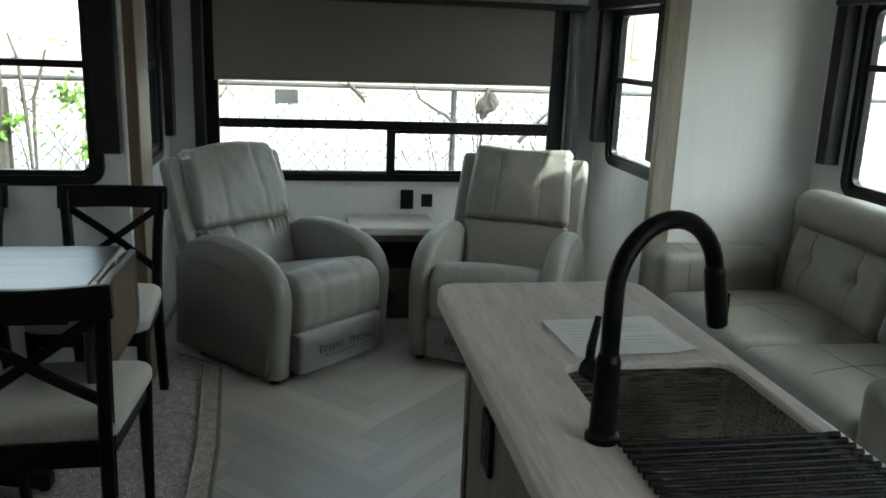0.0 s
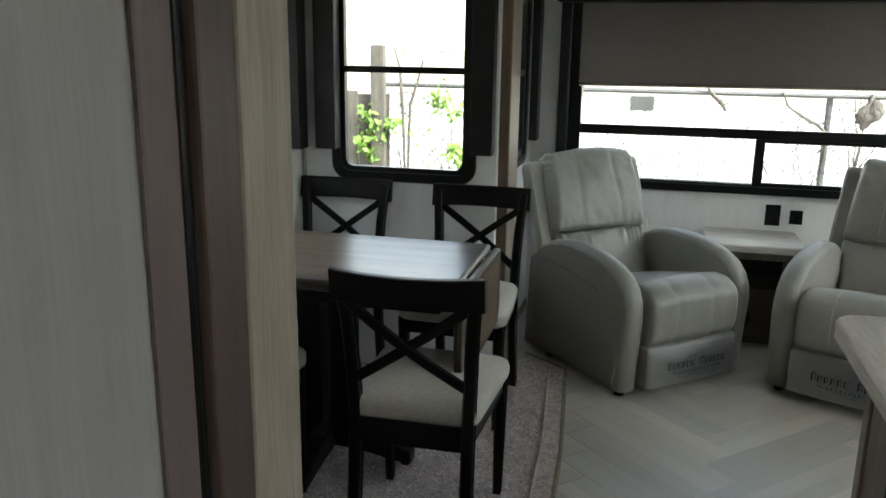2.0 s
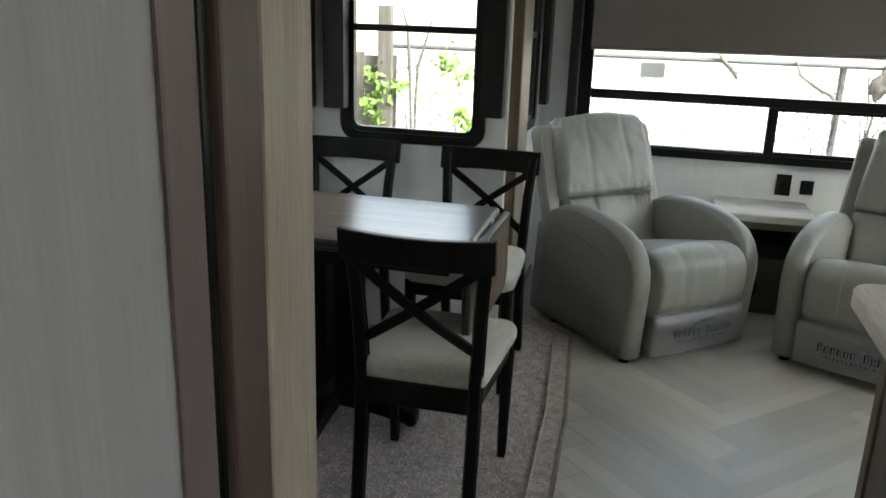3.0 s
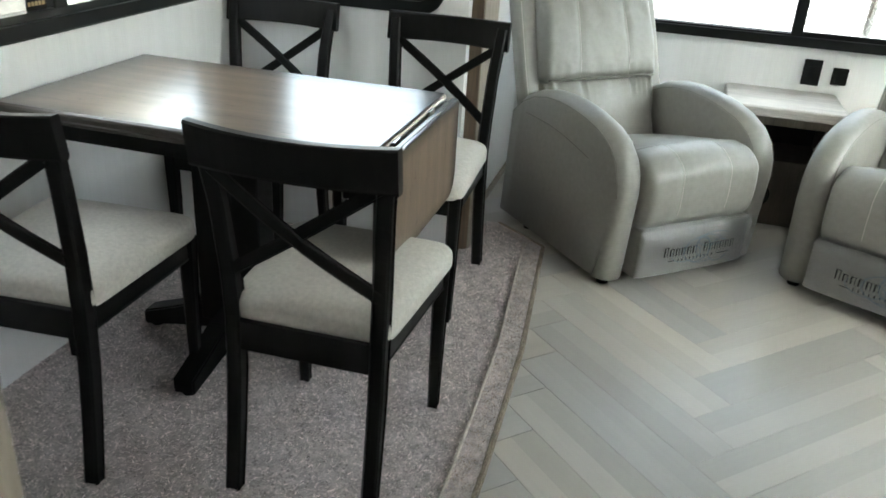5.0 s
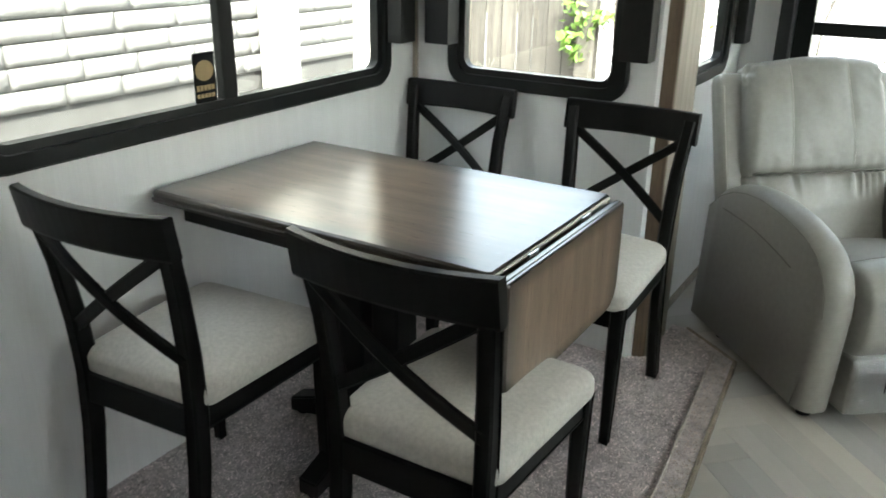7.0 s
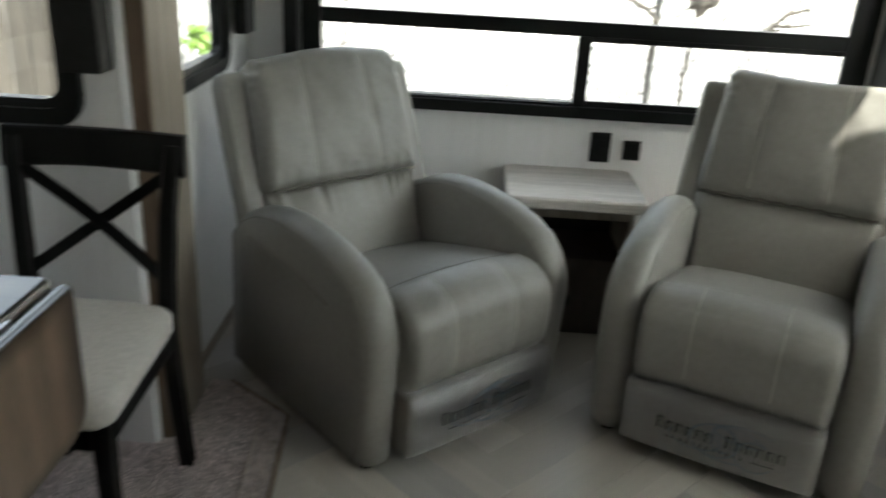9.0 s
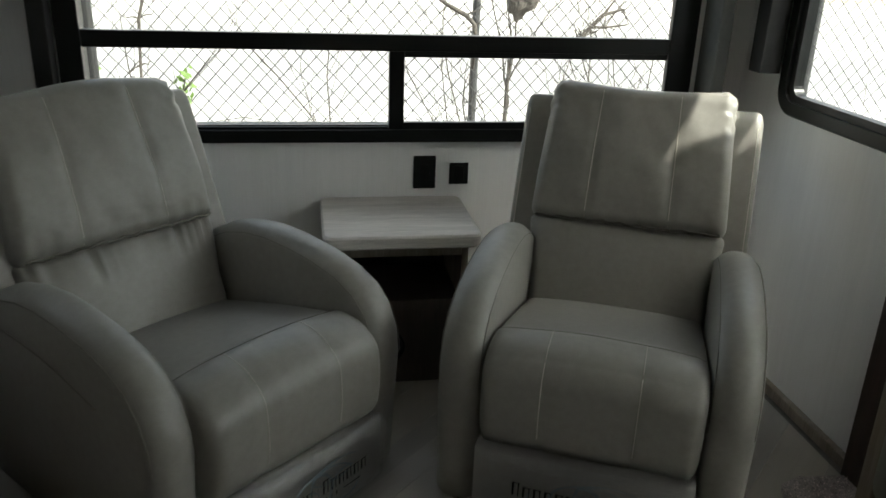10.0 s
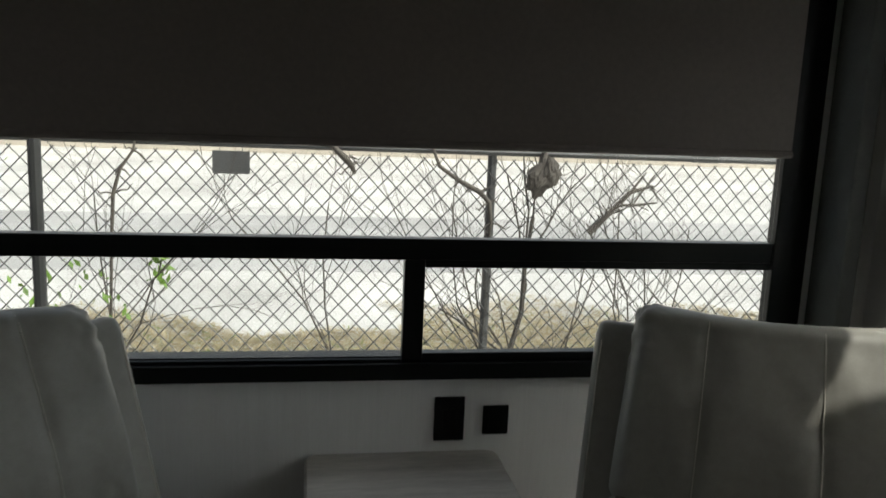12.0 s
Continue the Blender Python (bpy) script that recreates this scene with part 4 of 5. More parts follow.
            grid[i, k] = bm.verts.new((x, -0.0545 - 0.008 * (1 - (x / iw) ** 2) + wv + (0, 0, 0, 0, 0, 0, 0, 0, 0.0, 0.003, 0.009, 0.018)[k], z + 0.004 * edge * noise.noise(Vector((x * 30, seed, 2)))))
    for i in range(60):
        for k in range(11):
            bm.faces.new((grid[i, k], grid[i + 1, k], grid[i + 1, k + 1], grid[i, k + 1]))
    film = part("protective_film", bm, M_FILM, foot, "clear wrinkled plastic film with printed lettering", smooth=True)
    film.visible_shadow = False
    rnd = random.Random(5)
    bm = bmesh.new()
    x = -0.150
    k = 0
    while x < 0.165:                       # a printed mark, drawn as plain bars
        if k != 6:
            h = 0.036 if k in (0, 7) else 0.028
            add_box(bm, (x, -0.0640, 0.122), (x + 0.0050, -0.0636, 0.122 + h))
            add_box(bm, (x + 0.0140, -0.0640, 0.122), (x + 0.0165, -0.0636, 0.122 + h))
            add_box(bm, (x - 0.001, -0.0640, 0.122 + h - 0.0022), (x + 0.0185, -0.0636, 0.122 + h))
        x += 0.0252
        k += 1
    for i in range(10):
        add_box(bm, (-0.085 + i * 0.017, -0.0640, 0.100), (-0.0815 + i * 0.017, -0.0636, 0.110))
    add_box(bm, (-0.128, -0.0640, 0.103), (-0.1, -0.0636, 0.1055))
    add_box(bm, (0.095, -0.0640, 0.103), (0.15, -0.0636, 0.1055))
    for v in bm.verts:
        v.co.y -= 0.008 * (1 - (v.co.x / iw) ** 2)
    part("print", bm, M_INK, foot, "dark printed mark")
    for j, (cx, cz, rx, rz, a0, a1) in enumerate(((0.03, 0.155, 0.095, 0.062, 20, 290), (0.00, 0.155, 0.06, 0.055, -120, 190), (0.07, 0.19, 0.075, 0.03, 30, 300), (-0.05, 0.145, 0.065, 0.035, 150, 420), (0.10, 0.14, 0.05, 0.05, 60, 330), (0.02, 0.165, 0.03, 0.045, 0, 300))):
        part("flourish", tube([(cx + rx * math.cos(radians(a0 + (a1 - a0) * k / 20)), -0.0632 - 0.008 * (1 - ((cx + rx * math.cos(radians(a0 + (a1 - a0) * k / 20))) / iw) ** 2), cz - 0.022 + 0.85 * rz * math.sin(radians(a0 + (a1 - a0) * k / 20))) for k in range(21)], 0.0016, 4), M_INKBLUE, foot, "pale blue scroll print")
    # backrest: lumbar cushion, head cushion, side wings, outer shell
    turn_back = lean(0.42, 0.42, slope)

    def tilt(p):
        return turn_back(p) + Vector((0, 0.159, 0))

    def lumbar(p):
        q = p.copy()
        q.x *= 0.91 + 0.09 * max(0.0, min(1.0, (p.z - 0.42) / 0.14))
        q.y -= 0.02 * (1 - (p.x / bwid) ** 2) * (p.y < 0.46)
        if p.y < 0.46 and p.z > 0.45:
            q.y += 0.016 * ((p.z - 0.45) / 0.14) ** 2
        if p.z > 0.48:
            q.y += 0.011 * math.sin(p.x * 130 + 4 * math.sin(p.x * 27 + seed)) * (0.3 + abs(noise.noise(Vector((p.x * 9, seed, 1))))) * pucker * (p.y < 0.46) * (p.z - 0.48) / 0.06
        return tilt(q)
    part("lumbar_cushion", rounded((-bwid, 0.385, 0.30), (bwid, 0.50, 0.588), (0.035, 0.05, 0.022), 56, lumbar), M_LEATHER, t, smooth=True)

    def head(p):
        q = p.copy()
        v = (p.z - 0.572) / 0.405
        front = 1.0 if p.y < 0.45 else 0.0
        q.x *= 1.0 - 0.09 * max(0, min(1, v))
        q.y -= front * (0.020 * math.sin(math.pi * max(0, min(1, v)) ** 0.8) + 0.012 * (1 - (p.x / bwid) ** 2))
        for c in (-0.42, 0.42):
            q.y += front * 0.004 * math.exp(-((p.x / bwid - c) / 0.05) ** 2)
        q.y += 0.007 * noise.noise(Vector((p.x * 6, p.z * 5, seed * 1.7))) + 0.003 * noise.noise(Vector((p.x * 20, p.z * 11, seed)))
        # one sunken tuft, bunched corners and soft folds
        q.y += front * dent * math.exp(-((p.x - bwid * 0.40) / 0.028) ** 2 - ((v - 0.48) / 0.07) ** 2)
        q.y += front * 0.003 * noise.noise(Vector((p.x * 9 + p.z * 14, p.z * 6 - p.x * 12, seed * 2.3)))
        w = max(0, abs(p.x) / bwid - 0.72) / 0.28 * max(0, v - 0.6) / 0.4
        fold = noise.noise(Vector((p.x * 46, p.y * 46, p.z * 46 + seed)))
        q += Vector((0.010 * fold * w * (1 if p.x > 0 else -1), -0.012 * fold * w, 0.010 * fold * w))
        # puckers along the lower seam
        if v < 0.16:
            q.y += front * pucker * 0.0035 * (0.4 + abs(noise.noise(Vector((p.x * 12, seed, 0)))) * 1.4) * math.sin(p.x * 95 + 2 * math.sin(p.x * 31))
        q.z += (0.010 * math.sin(p.x * 9 + seed) - 0.004 * (p.x / bwid) ** 2) * max(0, v - 0.5) * 2
        return tilt(q)
    hd = part("head_cushion", rounded((-bwid, 0.378, 0.572), (bwid, 0.50, 0.975), (0.030, 0.055, 0.034), 50, head), M_LEATHER, t, smooth=True)
    for c in (-0.42, 0.42):
        st = [tilt(Vector((c * bwid * (0.92 + 0.004 * k), 0.1, 0.965 - 0.0198 * k))) for k in range(20)]
        stitched("seam", hd, st, (0, math.cos(radians(slope)), -math.sin(radians(slope))), M_THREAD, hd, 0.0013)
    part("seam", tube([tilt(Vector((-bwid + 0.02 + (2 * bwid - 0.04) * k / 30, 0.384 - 0.016 * (1 - (2 * k / 30 - 1) ** 2), 0.581 + 0.002 * math.sin(k * 1.9)))) for k in range(31)], 0.0035, 6), M_SEAM, t, smooth=True)
    for s in (-1, 1):
        def wing(p):
            q = p.copy()
            v = (p.z - 0.42) / 0.51
            q.x -= s * 0.006 * max(0, v) ** 2
            return tilt(q)
        wg = part("back_wing", rounded((min(s * 0.240, s * 0.338), 0.430, 0.38), (max(s * 0.240, s * 0.338), 0.512, 0.938), (0.022, 0.030, 0.03), 14, wing), M_LEATHER, t, smooth=True)
        stitched("seam", wg, [tilt(Vector((s * (0.322 - 0.005 * (k / 20) ** 2), 0.2, 0.50 + 0.0195 * k))) for k in range(21)], (0, math.cos(radians(slope)), -math.sin(radians(slope))), M_THREAD, wg)
    part("back_shell", rounded((-0.29, 0.475, 0.12), (0.29, 0.545, 0.915), 0.03, 10, lambda p: tilt(p) if p.z > 0.42 else p + Vector((0, 0.13, 0))), M_LEATHER, t, smooth=True)
    for x in (-hw + 0.05, hw - 0.05):
        for y in (0.05, 0.55):
            part("foot", tube([(x, y, 0.0), (x, y, 0.046)], 0.022, 10), M_PLASTIC, t, "black plastic foot")
    return t


def seat_pose(fl, deg, half=0.33):
    c, s = math.cos(radians(deg)), math.sin(radians(deg))
    return pose(fl[0] + half * c, fl[1] + half * s, 0, 0, 0, deg)


recliner("taupe-grey leather recliner with plastic film on its footrest", seat_pose((0.384, 3.452), 42, 0.355), 1.3, 1.0, dent=0.002)
recliner("taupe-grey leather recliner set beside the side table", seat_pose((0.990, 3.757), -26, 0.355), 4.6, 0.25, dent=0.009)

# ---- dining chairs ----


def dining_chair(label, at):
    """X-back chair facing +y; back posts at y = 0, width 0.42."""
    t = thing("dining_chair", label, "chair", "chairs round the dinette table", at)
    hw = 0.158

    def post(s):
        return [(s * hw, -0.036, 0.0), (s * hw, -0.014, 0.14), (s * hw, 0.004, 0.28), (s * hw, 0.012, 0.42), (s * (hw + 0.004), 0.006, 0.54), (s * (hw + 0.010), -0.011, 0.68), (s * (hw + 0.018), -0.031, 0.78), (s * (hw + 0.021), -0.043, 0.825)]
    for s in (-1, 1):
        part("rear_leg", bar(post(s), 0.034, [0.034, 0.038, 0.042, 0.044, 0.040, 0.034, 0.030, 0.028]), M_BLACKW, t)
        part("front_leg", bar([(s * 0.180, 0.402, 0.0), (s * 0.182, 0.40, 0.25), (s * 0.184, 0.40, 0.415)], [0.026, 0.034, 0.038], [0.026, 0.034, 0.038]), M_BLACKW, t)
        part("side_apron", bar([(s * 0.159, 0.02, 0.385), (s * 0.182, 0.39, 0.385)], 0.022, 0.06), M_BLACKW, t)
    part("front_apron", box((-0.175, 0.39, 0.355), (0.175, 0.412, 0.415), 0.003), M_BLACKW, t)
    part("rear_apron", box((-0.155, -0.005, 0.345), (0.155, 0.02, 0.415), 0.003), M_BLACKW, t)
    # curved top rail
    bm = bmesh.new()
    rings = []
    for k in range(15):
        u = 2 * k / 14 - 1
        x, y = u * 0.204, -0.066 + 0.030 * u * u
        zt = 0.848 - 0.004 * (1 - u * u)
        zb = 0.758 + 0.004 * (1 - u * u)
        rings.append([bm.verts.new(p) for p in ((x, y + 0.008, zb), (x, y + 0.013, zb + 0.006), (x, y + 0.0, zt - 0.004), (x, y - 0.004, zt), (x, y - 0.022, zt), (x, y - 0.026, zt - 0.004), (x, y - 0.013, zb + 0.006), (x, y - 0.010, zb))])
    for a, b in zip(rings, rings[1:]):
        for k in range(8):
            bm.faces.new((a[k], a[(k + 1) % 8], b[(k + 1) % 8], b[k]))
    bm.faces.new(rings[0])
    bm.faces.new(rings[-1])
    part("top_rail", bm, M_BLACKW, t)
    for s in (-1, 1):
        n_ = 10
        pts = [(s * (-0.160 + 0.324 * k / n_), 0.002 - 0.038 * (k / n_) - 0.020 * math.sin(math.pi * k / n_) + s * 0.004, 0.525 + 0.236 * k / n_) for k in range(n_ + 1)]
        part("cross_brace", bar(pts, 0.027, 0.014), M_BLACKW, t)

    def puff(p):
        q = p.copy()
        u, v = p.x / 0.215, (p.y - 0.205) / 0.225
        q.x *= 0.92 + 0.08 * max(-1, min(1, v))
        if p.z > 0.44:
            q.z += 0.020 * max(0, 1 - u * u) * max(0, 1 - v * v)
        return q
    part("seat_cushion", rounded((-0.212, 0.004, 0.398), (0.212, 0.432, 0.473), (0.05, 0.05, 0.028), 18, puff), M_FABRIC, t, "beige woven upholstered seat", smooth=True)
    return t


CH = "black-painted wooden dining chair with a crossed back and beige seat"
CZ = 0.022
dining_chair(CH, pose(-0.131, 2.168, CZ, 0, 0, 1))
dining_chair(CH, pose(-0.747, 2.065, CZ, 0, 0, 4))
dining_chair(CH, pose(-0.217, 3.418, CZ, 0, 0, 178.5))
dining_chair(CH, pose(-0.810, 3.43, CZ, 0, 0, 180))

# ---- drop-leaf dining table ----
table = thing("dining_table", "dark brown drop-leaf dinette table with burnished black edges", "table")


def burnished(name, stretch, skip):
    m = mat(name, (0.21, 0.15, 0.105), 0.30, coat=0.6, scale=30, stretch=stretch, vary=0.22, bump=0.0)
    n, l = m.node_tree.nodes, m.node_tree.links
    p = n["Principled BSDF"]
    p.inputs["Coat Roughness"].default_value = 0.27
    src = p.inputs["Base Color"].links[0].from_socket
    tc, sep = n.new("ShaderNodeTexCoord"), n.new("ShaderNodeSeparateXYZ")
    l.new(tc.outputs["Generated"], sep.inputs[0])
    edge = None
    for ax in ("X", "Y", "Z"):
        d = n.new("ShaderNodeMath")
        d.operation = "SUBTRACT"
        d.inputs[1].default_value = 0.5
        l.new(sep.outputs[ax], d.inputs[0])
        e = n.new("ShaderNodeMath")
        e.operation = "ABSOLUTE"
        l.new(d.outputs[0], e.inputs[0])
        if ax == skip:
            continue
        if edge is None:
            edge = e
        else:
            mx = n.new("ShaderNodeMath")
            mx.operation = "MAXIMUM"
            l.new(edge.outputs[0], mx.inputs[0])
            l.new(e.outputs[0], mx.inputs[1])
            edge = mx
    rng = n.new("ShaderNodeMapRange")
    rng.inputs["From Min"].default_value, rng.inputs["From Max"].default_value = 0.36, 0.50
    rng.inputs["To Min"].default_value, rng.inputs["To Max"].default_value = 0.0, 0.92
    l.new(edge.outputs[0], rng.inputs["Value"])
    mix = n.new("ShaderNodeMix")
    mix.data_type = "RGBA"
    l.new(rng.outputs[0], mix.inputs["Factor"])
    l.new(src, mix.inputs["A"])
    mix.inputs["B"].default_value = (0.012, 0.010, 0.009, 1)
    l.new(mix.outputs["Result"], p.inputs["Base Color"])
    return m


M_TABLE = burnished("burnished_wood", (0.5, 7, 7), "Z")


def edge_slab(x0, y0, x1, y1, z1, thick, r):
    """A tabletop with a stepped, rounded edge."""
    loops = []
    for inset, z in ((0.012, z1 - thick), (0.002, z1 - thick + 0.004), (0.0, z1 - thick + 0.012), (0.006, z1 - thick + 0.014), (0.004, z1 - 0.010), (0.007, z1 - 0.004), (0.013, z1)):
        loops.append([(x, y, z) for x, y in rrect(x0 + inset, y0 + inset, x1 - inset, y1 - inset, max(0.004, r - inset), 4)])
    return loft(loops)


part("tabletop", edge_slab(-1.022, 2.362, -0.070, 2.975, 0.752, 0.034, 0.02), M_TABLE, table)
# hanging leaf: a slab turned upright
loops = []
for inset, x in ((0.010, -0.064), (0.002, -0.060), (0.0, -0.050), (0.004, -0.048), (0.004, -0.042), (0.010, -0.038)):
    pts = []
    y0, y1, z0, z1 = 2.362 + inset, 2.968 - inset, 0.466 + inset, 0.742 - inset * 0.4
    for cy, cz, a0, r in ((y1, z1, 0, 0.006), (y0, z1, 90, 0.006), (y0, z0, 180, 0.06), (y1, z0, 270, 0.06)):
        ccy, ccz = cy + (-r if cy == y1 else r), cz + (-r if cz == z1 else r)
        for k in range(6):
            a = radians(a0 + 90 * k / 5)
            pts.append((x, ccy + r * math.cos(a), ccz + r * math.sin(a)))
    loops.append(pts)


part("drop_leaf", loft(loops), burnished("burnished_leaf", (7, 7, 0.5), "X"), table, "hanging drop leaf with rounded lower corners")
for y in (2.53, 2.80):
    part("hinge", box((-0.072, y - 0.022, 0.733), (-0.0665, y + 0.022, 0.7465), 0.001), M_HINGE, table, "steel hinge")
for lo, hi in (((-0.98, 2.43, 0.66), (-0.12, 2.452, 0.717)), ((-0.98, 2.90, 0.66), (-0.12, 2.922, 0.717)), ((-0.98, 2.4525, 0.66), (-0.958, 2.8995, 0.717)), ((-0.142, 2.4525, 0.66), (-0.12, 2.8995, 0.717))):
    part("apron", box(lo, hi, 0.003), M_BLACKW, table)
cx, cy = -0.575, 2.68
for dx in (-0.055, 0.055):
    part("pedestal_post", box((cx + dx - 0.04, cy - 0.045, 0.10), (cx + dx + 0.04, cy + 0.045, 0.66), 0.006), M_BLACKW, table)
part("top_block", box((cx - 0.20, cy - 0.05, 0.6605), (cx + 0.20, cy + 0.05, 0.716), 0.004), M_BLACKW, table)
for ang in (0, 90, 180, 270):
    c, s = math.cos(radians(ang)), math.sin(radians(ang))
    bm = bmesh.new()
    pts = [(cx + c * d, cy + s * d, z) for d, z in ((0.0, 0.115), (0.12, 0.10), (0.21, 0.075), (0.30, 0.052))]
    rings = []
    for (x, y, z), h in zip(pts, (0.09, 0.08, 0.06, 0.045)):
        ring = []
        for u, w in ((-1, -0.5), (1, -0.5), (1, 0.5), (-1, 0.5)):
            ring.append(bm.verts.new((x - s * u * 0.03, y + c * u * 0.03, max(CZ + 0.004, z + w * h))))
        rings.append(ring)
    for a, b in zip(rings, rings[1:]):
        for k in range(4):
            bm.faces.new((a[k], a[(k + 1) % 4], b[(k + 1) % 4], b[k]))
    bm.faces.new(rings[0])
    bm.faces.new(rings[-1])
    bmesh.ops.bevel(bm, geom=list(bm.edges), offset=0.005, segments=2, affect="EDGES")
    part("pedestal_foot", bm, M_BLACKW, table)
    part("glide", tube([(cx + c * 0.275, cy + s * 0.275, CZ), (cx + c * 0.275, cy + s * 0.275, CZ + 0.012)], 0.018, 10), M_PLASTIC, table)

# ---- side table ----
# cabinet wood darkened, with the shade beneath the top in its colour
M_CAB_SHADED = mat("shaded_cabinet_wood", (0.075, 0.06, 0.05), 0.5, scale=30, stretch=(6, 6, 0.5), vary=0.2, bump=0.05)
st = thing("side_table", "built-in side cabinet with a pale wood-grain top", "side table")
loops = []
for inset, z in ((0.006, 0.478), (0.0, 0.484), (0.0, 0.512), (0.006, 0.518)):
    loops.append([(x, y, z) for x, y in rrect(0.738 + inset, 4.262 + inset, 1.196 - inset, REAR - 0.001, 0.025, 4)])
part("top", loft(loops), M_SIDETOP, st)
for lo, hi in (((0.765, 4.33, 0.0), (0.785, REAR - 0.002, 0.4775)), ((1.15, 4.33, 0.0), (1.17, REAR - 0.002, 0.4775))):
    part("side_panel", box(lo, hi, 0.002), M_TRIM, st)
part("top_rail", box((0.7855, 4.33, 0.43), (1.1495, 4.348, 0.4775), 0.002), M_TRIM, st)
part("shelf", box((0.7855, 4.335, 0.255), (1.1495, REAR - 0.02, 0.285), 0.002), M_CAB_SHADED, st)
part("lower_panel", box((0.7855, 4.34, 0.0), (1.1495, 4.355, 0.2545), 0.002), M_CAB_SHADED, st)
# near-black back, painted for the shade inside the open recess
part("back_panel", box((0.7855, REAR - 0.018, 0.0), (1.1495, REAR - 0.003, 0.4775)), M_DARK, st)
cxv = 0.93
part("round_vent", loft([[(cxv + r * math.cos(2 * math.pi * k / 28), y, 0.13 + r * math.sin(2 * math.pi * k / 28)) for k in range(28)] for r, y in ((0.055, 4.339), (0.055, 4.332), (0.048, 4.330), (0.044, 4.338), (0.0442, 4.3385))]), M_MATTE, st, "round black floor vent")

# ---- sofa ----
sofa = thing("sofa", "taupe-grey leather sofa with a rolled headrest in the slide-out", "sofa")


def bulge(lo, hi, amt, ax):
    c = [(a + b) / 2 for a, b in zip(lo, hi)]
    h = [(b - a) / 2 for a, b in zip(lo, hi)]

    def f(p):
        q = p.copy()
        w = 1.0
        for k in range(3):
            if k != ax:
                w *= max(0, 1 - ((p[k] - c[k]) / h[k]) ** 2)
        q[ax] += amt * w * (1 if p[ax] > c[ax] else -1)
        return q
    return f


for i, (ya, yb) in enumerate(((2.705, 3.345), (2.055, 2.695))):
    lo, hi = (2.03, ya, 0.27), (2.66, yb, 0.455)
    sc = part("seat_cushion", rounded(lo, hi, (0.06, 0.05, 0.06), 20, bulge(lo, hi, 0.03, 2)), M_LEATHER, sofa, smooth=True)
    mid = (ya + yb) / 2
    stitched("seam", sc, [(2.12 + 0.012 * k, mid + 0.02 * math.sin(k * 0.09), 0.8) for k in range(32)], (0, 0, -1), M_SEAM, sc)
    stitched("seam", sc, [(2.30 + 0.03 * math.cos(k * 0.2), ya + 0.06 + (yb - ya - 0.12) * k / 24, 0.8) for k in range(25)], (0, 0, -1), M_SEAM, sc)
    lo, hi = (2.56, ya, 0.44), (2.74, yb, 0.79)

    def back(p, f=bulge(lo, hi, 0.03, 0), lo=lo, hi=hi, mid=mid):
        q = f(p)
        q.x += 0.25 * (p.z - 0.45)
        for c in (mid - 0.15, mid + 0.15):
            q.x += 0.03 * math.exp(-((p.y - c) / 0.03) ** 2 - ((p.z - 0.62) / 0.03) ** 2) * (p.x < 2.65)
        return q
    bc = part("back_cushion", rounded(lo, hi, (0.06, 0.03, 0.05), 22, back), M_LEATHER, sofa, smooth=True)
    for c in (mid - 0.15, mid + 0.15):
        stitched("seam", bc, [(2.3, c, 0.46 + 0.013 * k) for k in range(24)], (1, 0, 0), M_SEAM, bc)
    hr = part("headrest_roll", rounded((2.585, ya + 0.002, 0.735), (2.78, yb - 0.002, 0.905), (0.08, 0.03, 0.08), 14, lambda p: p + Vector((0.012 * noise.noise(p * 6), 0, 0))), M_LEATHER, sofa, smooth=True)
arm = part("arm", rounded((2.025, 3.35, 0.06), (2.60, 3.572, 0.622), (0.05, 0.06, 0.06), 16), M_LEATHER, sofa, smooth=True)
stitched("seam", arm, [(2.16, 3.0, 0.10 + 0.02 * k) for k in range(25)], (0, 1, 0), M_SEAM, arm)
stitched("seam", arm, [(2.16, 3.37 + 0.01 * k, 0.9) for k in range(19)], (0, 0, -1), M_SEAM, arm)
part("arm", rounded((2.025, 1.835, 0.06), (2.60, 2.05, 0.622), (0.05, 0.06, 0.06), 16), M_LEATHER, sofa, smooth=True)
part("base", box((2.06, 1.87, 0.03), (2.72, 3.54, 0.268), 0.02), M_LEATHER, sofa)
part("back_frame", box((2.745, 1.86, 0.10), (2.812, 3.565, 0.80), 0.02), M_LEATHER, sofa)
for x in (2.10, 2.66):
    for y in (1.93, 3.5):
        part("foot", tube([(x, y, 0.0), (x, y, 0.032)], 0.025, 10), M_PLASTIC, sofa)

# ---- kitchen island ----
IX0, IX1, IY0, IY1, IZ = 0.826, 1.322, -0.10, 1.968, 0.91
island = thing("kitchen_island", "kitchen island cabinet with brown wood-grain panels", "kitchen island")
ring = lambda x0, y0, x1, y1, z: [(x0, y0, z), (x1, y0, z), (x1, y1, z), (x0, y1, z)]
part("body", loft([ring(0.908, 0.0, 1.315, 1.90, 0.08), ring(0.908, 0.0, 1.315, 1.90, 0.866), ring(0.925, 0.60, 1.312, 1.52, 0.866), ring(0.925, 0.60, 1.312, 1.52, 0.08)], close=True), M_CAB, island)
part("toe_kick", box((0.94, 0.03, 0.0), (1.24, 1.87, 0.0795)), M_DARK, island)
for ya, yb in ((0.03, 0.62), (0.65, 1.24), (1.27, 1.86)):
    pn = part("side_panel", box((0.900, ya, 0.11), (0.9075, yb, 0.845), 0.003), M_CAB, island)
part("corner_post", box((0.896, 1.865, 0.081), (0.9075, 1.905, 0.866), 0.003), M_CAB, island)
top = thing("countertop", "pale wood-grain laminate island countertop with rounded edge", "countertop")
SX0, SX1, SY0, SY1 = 0.975, 1.285, 0.66, 1.455
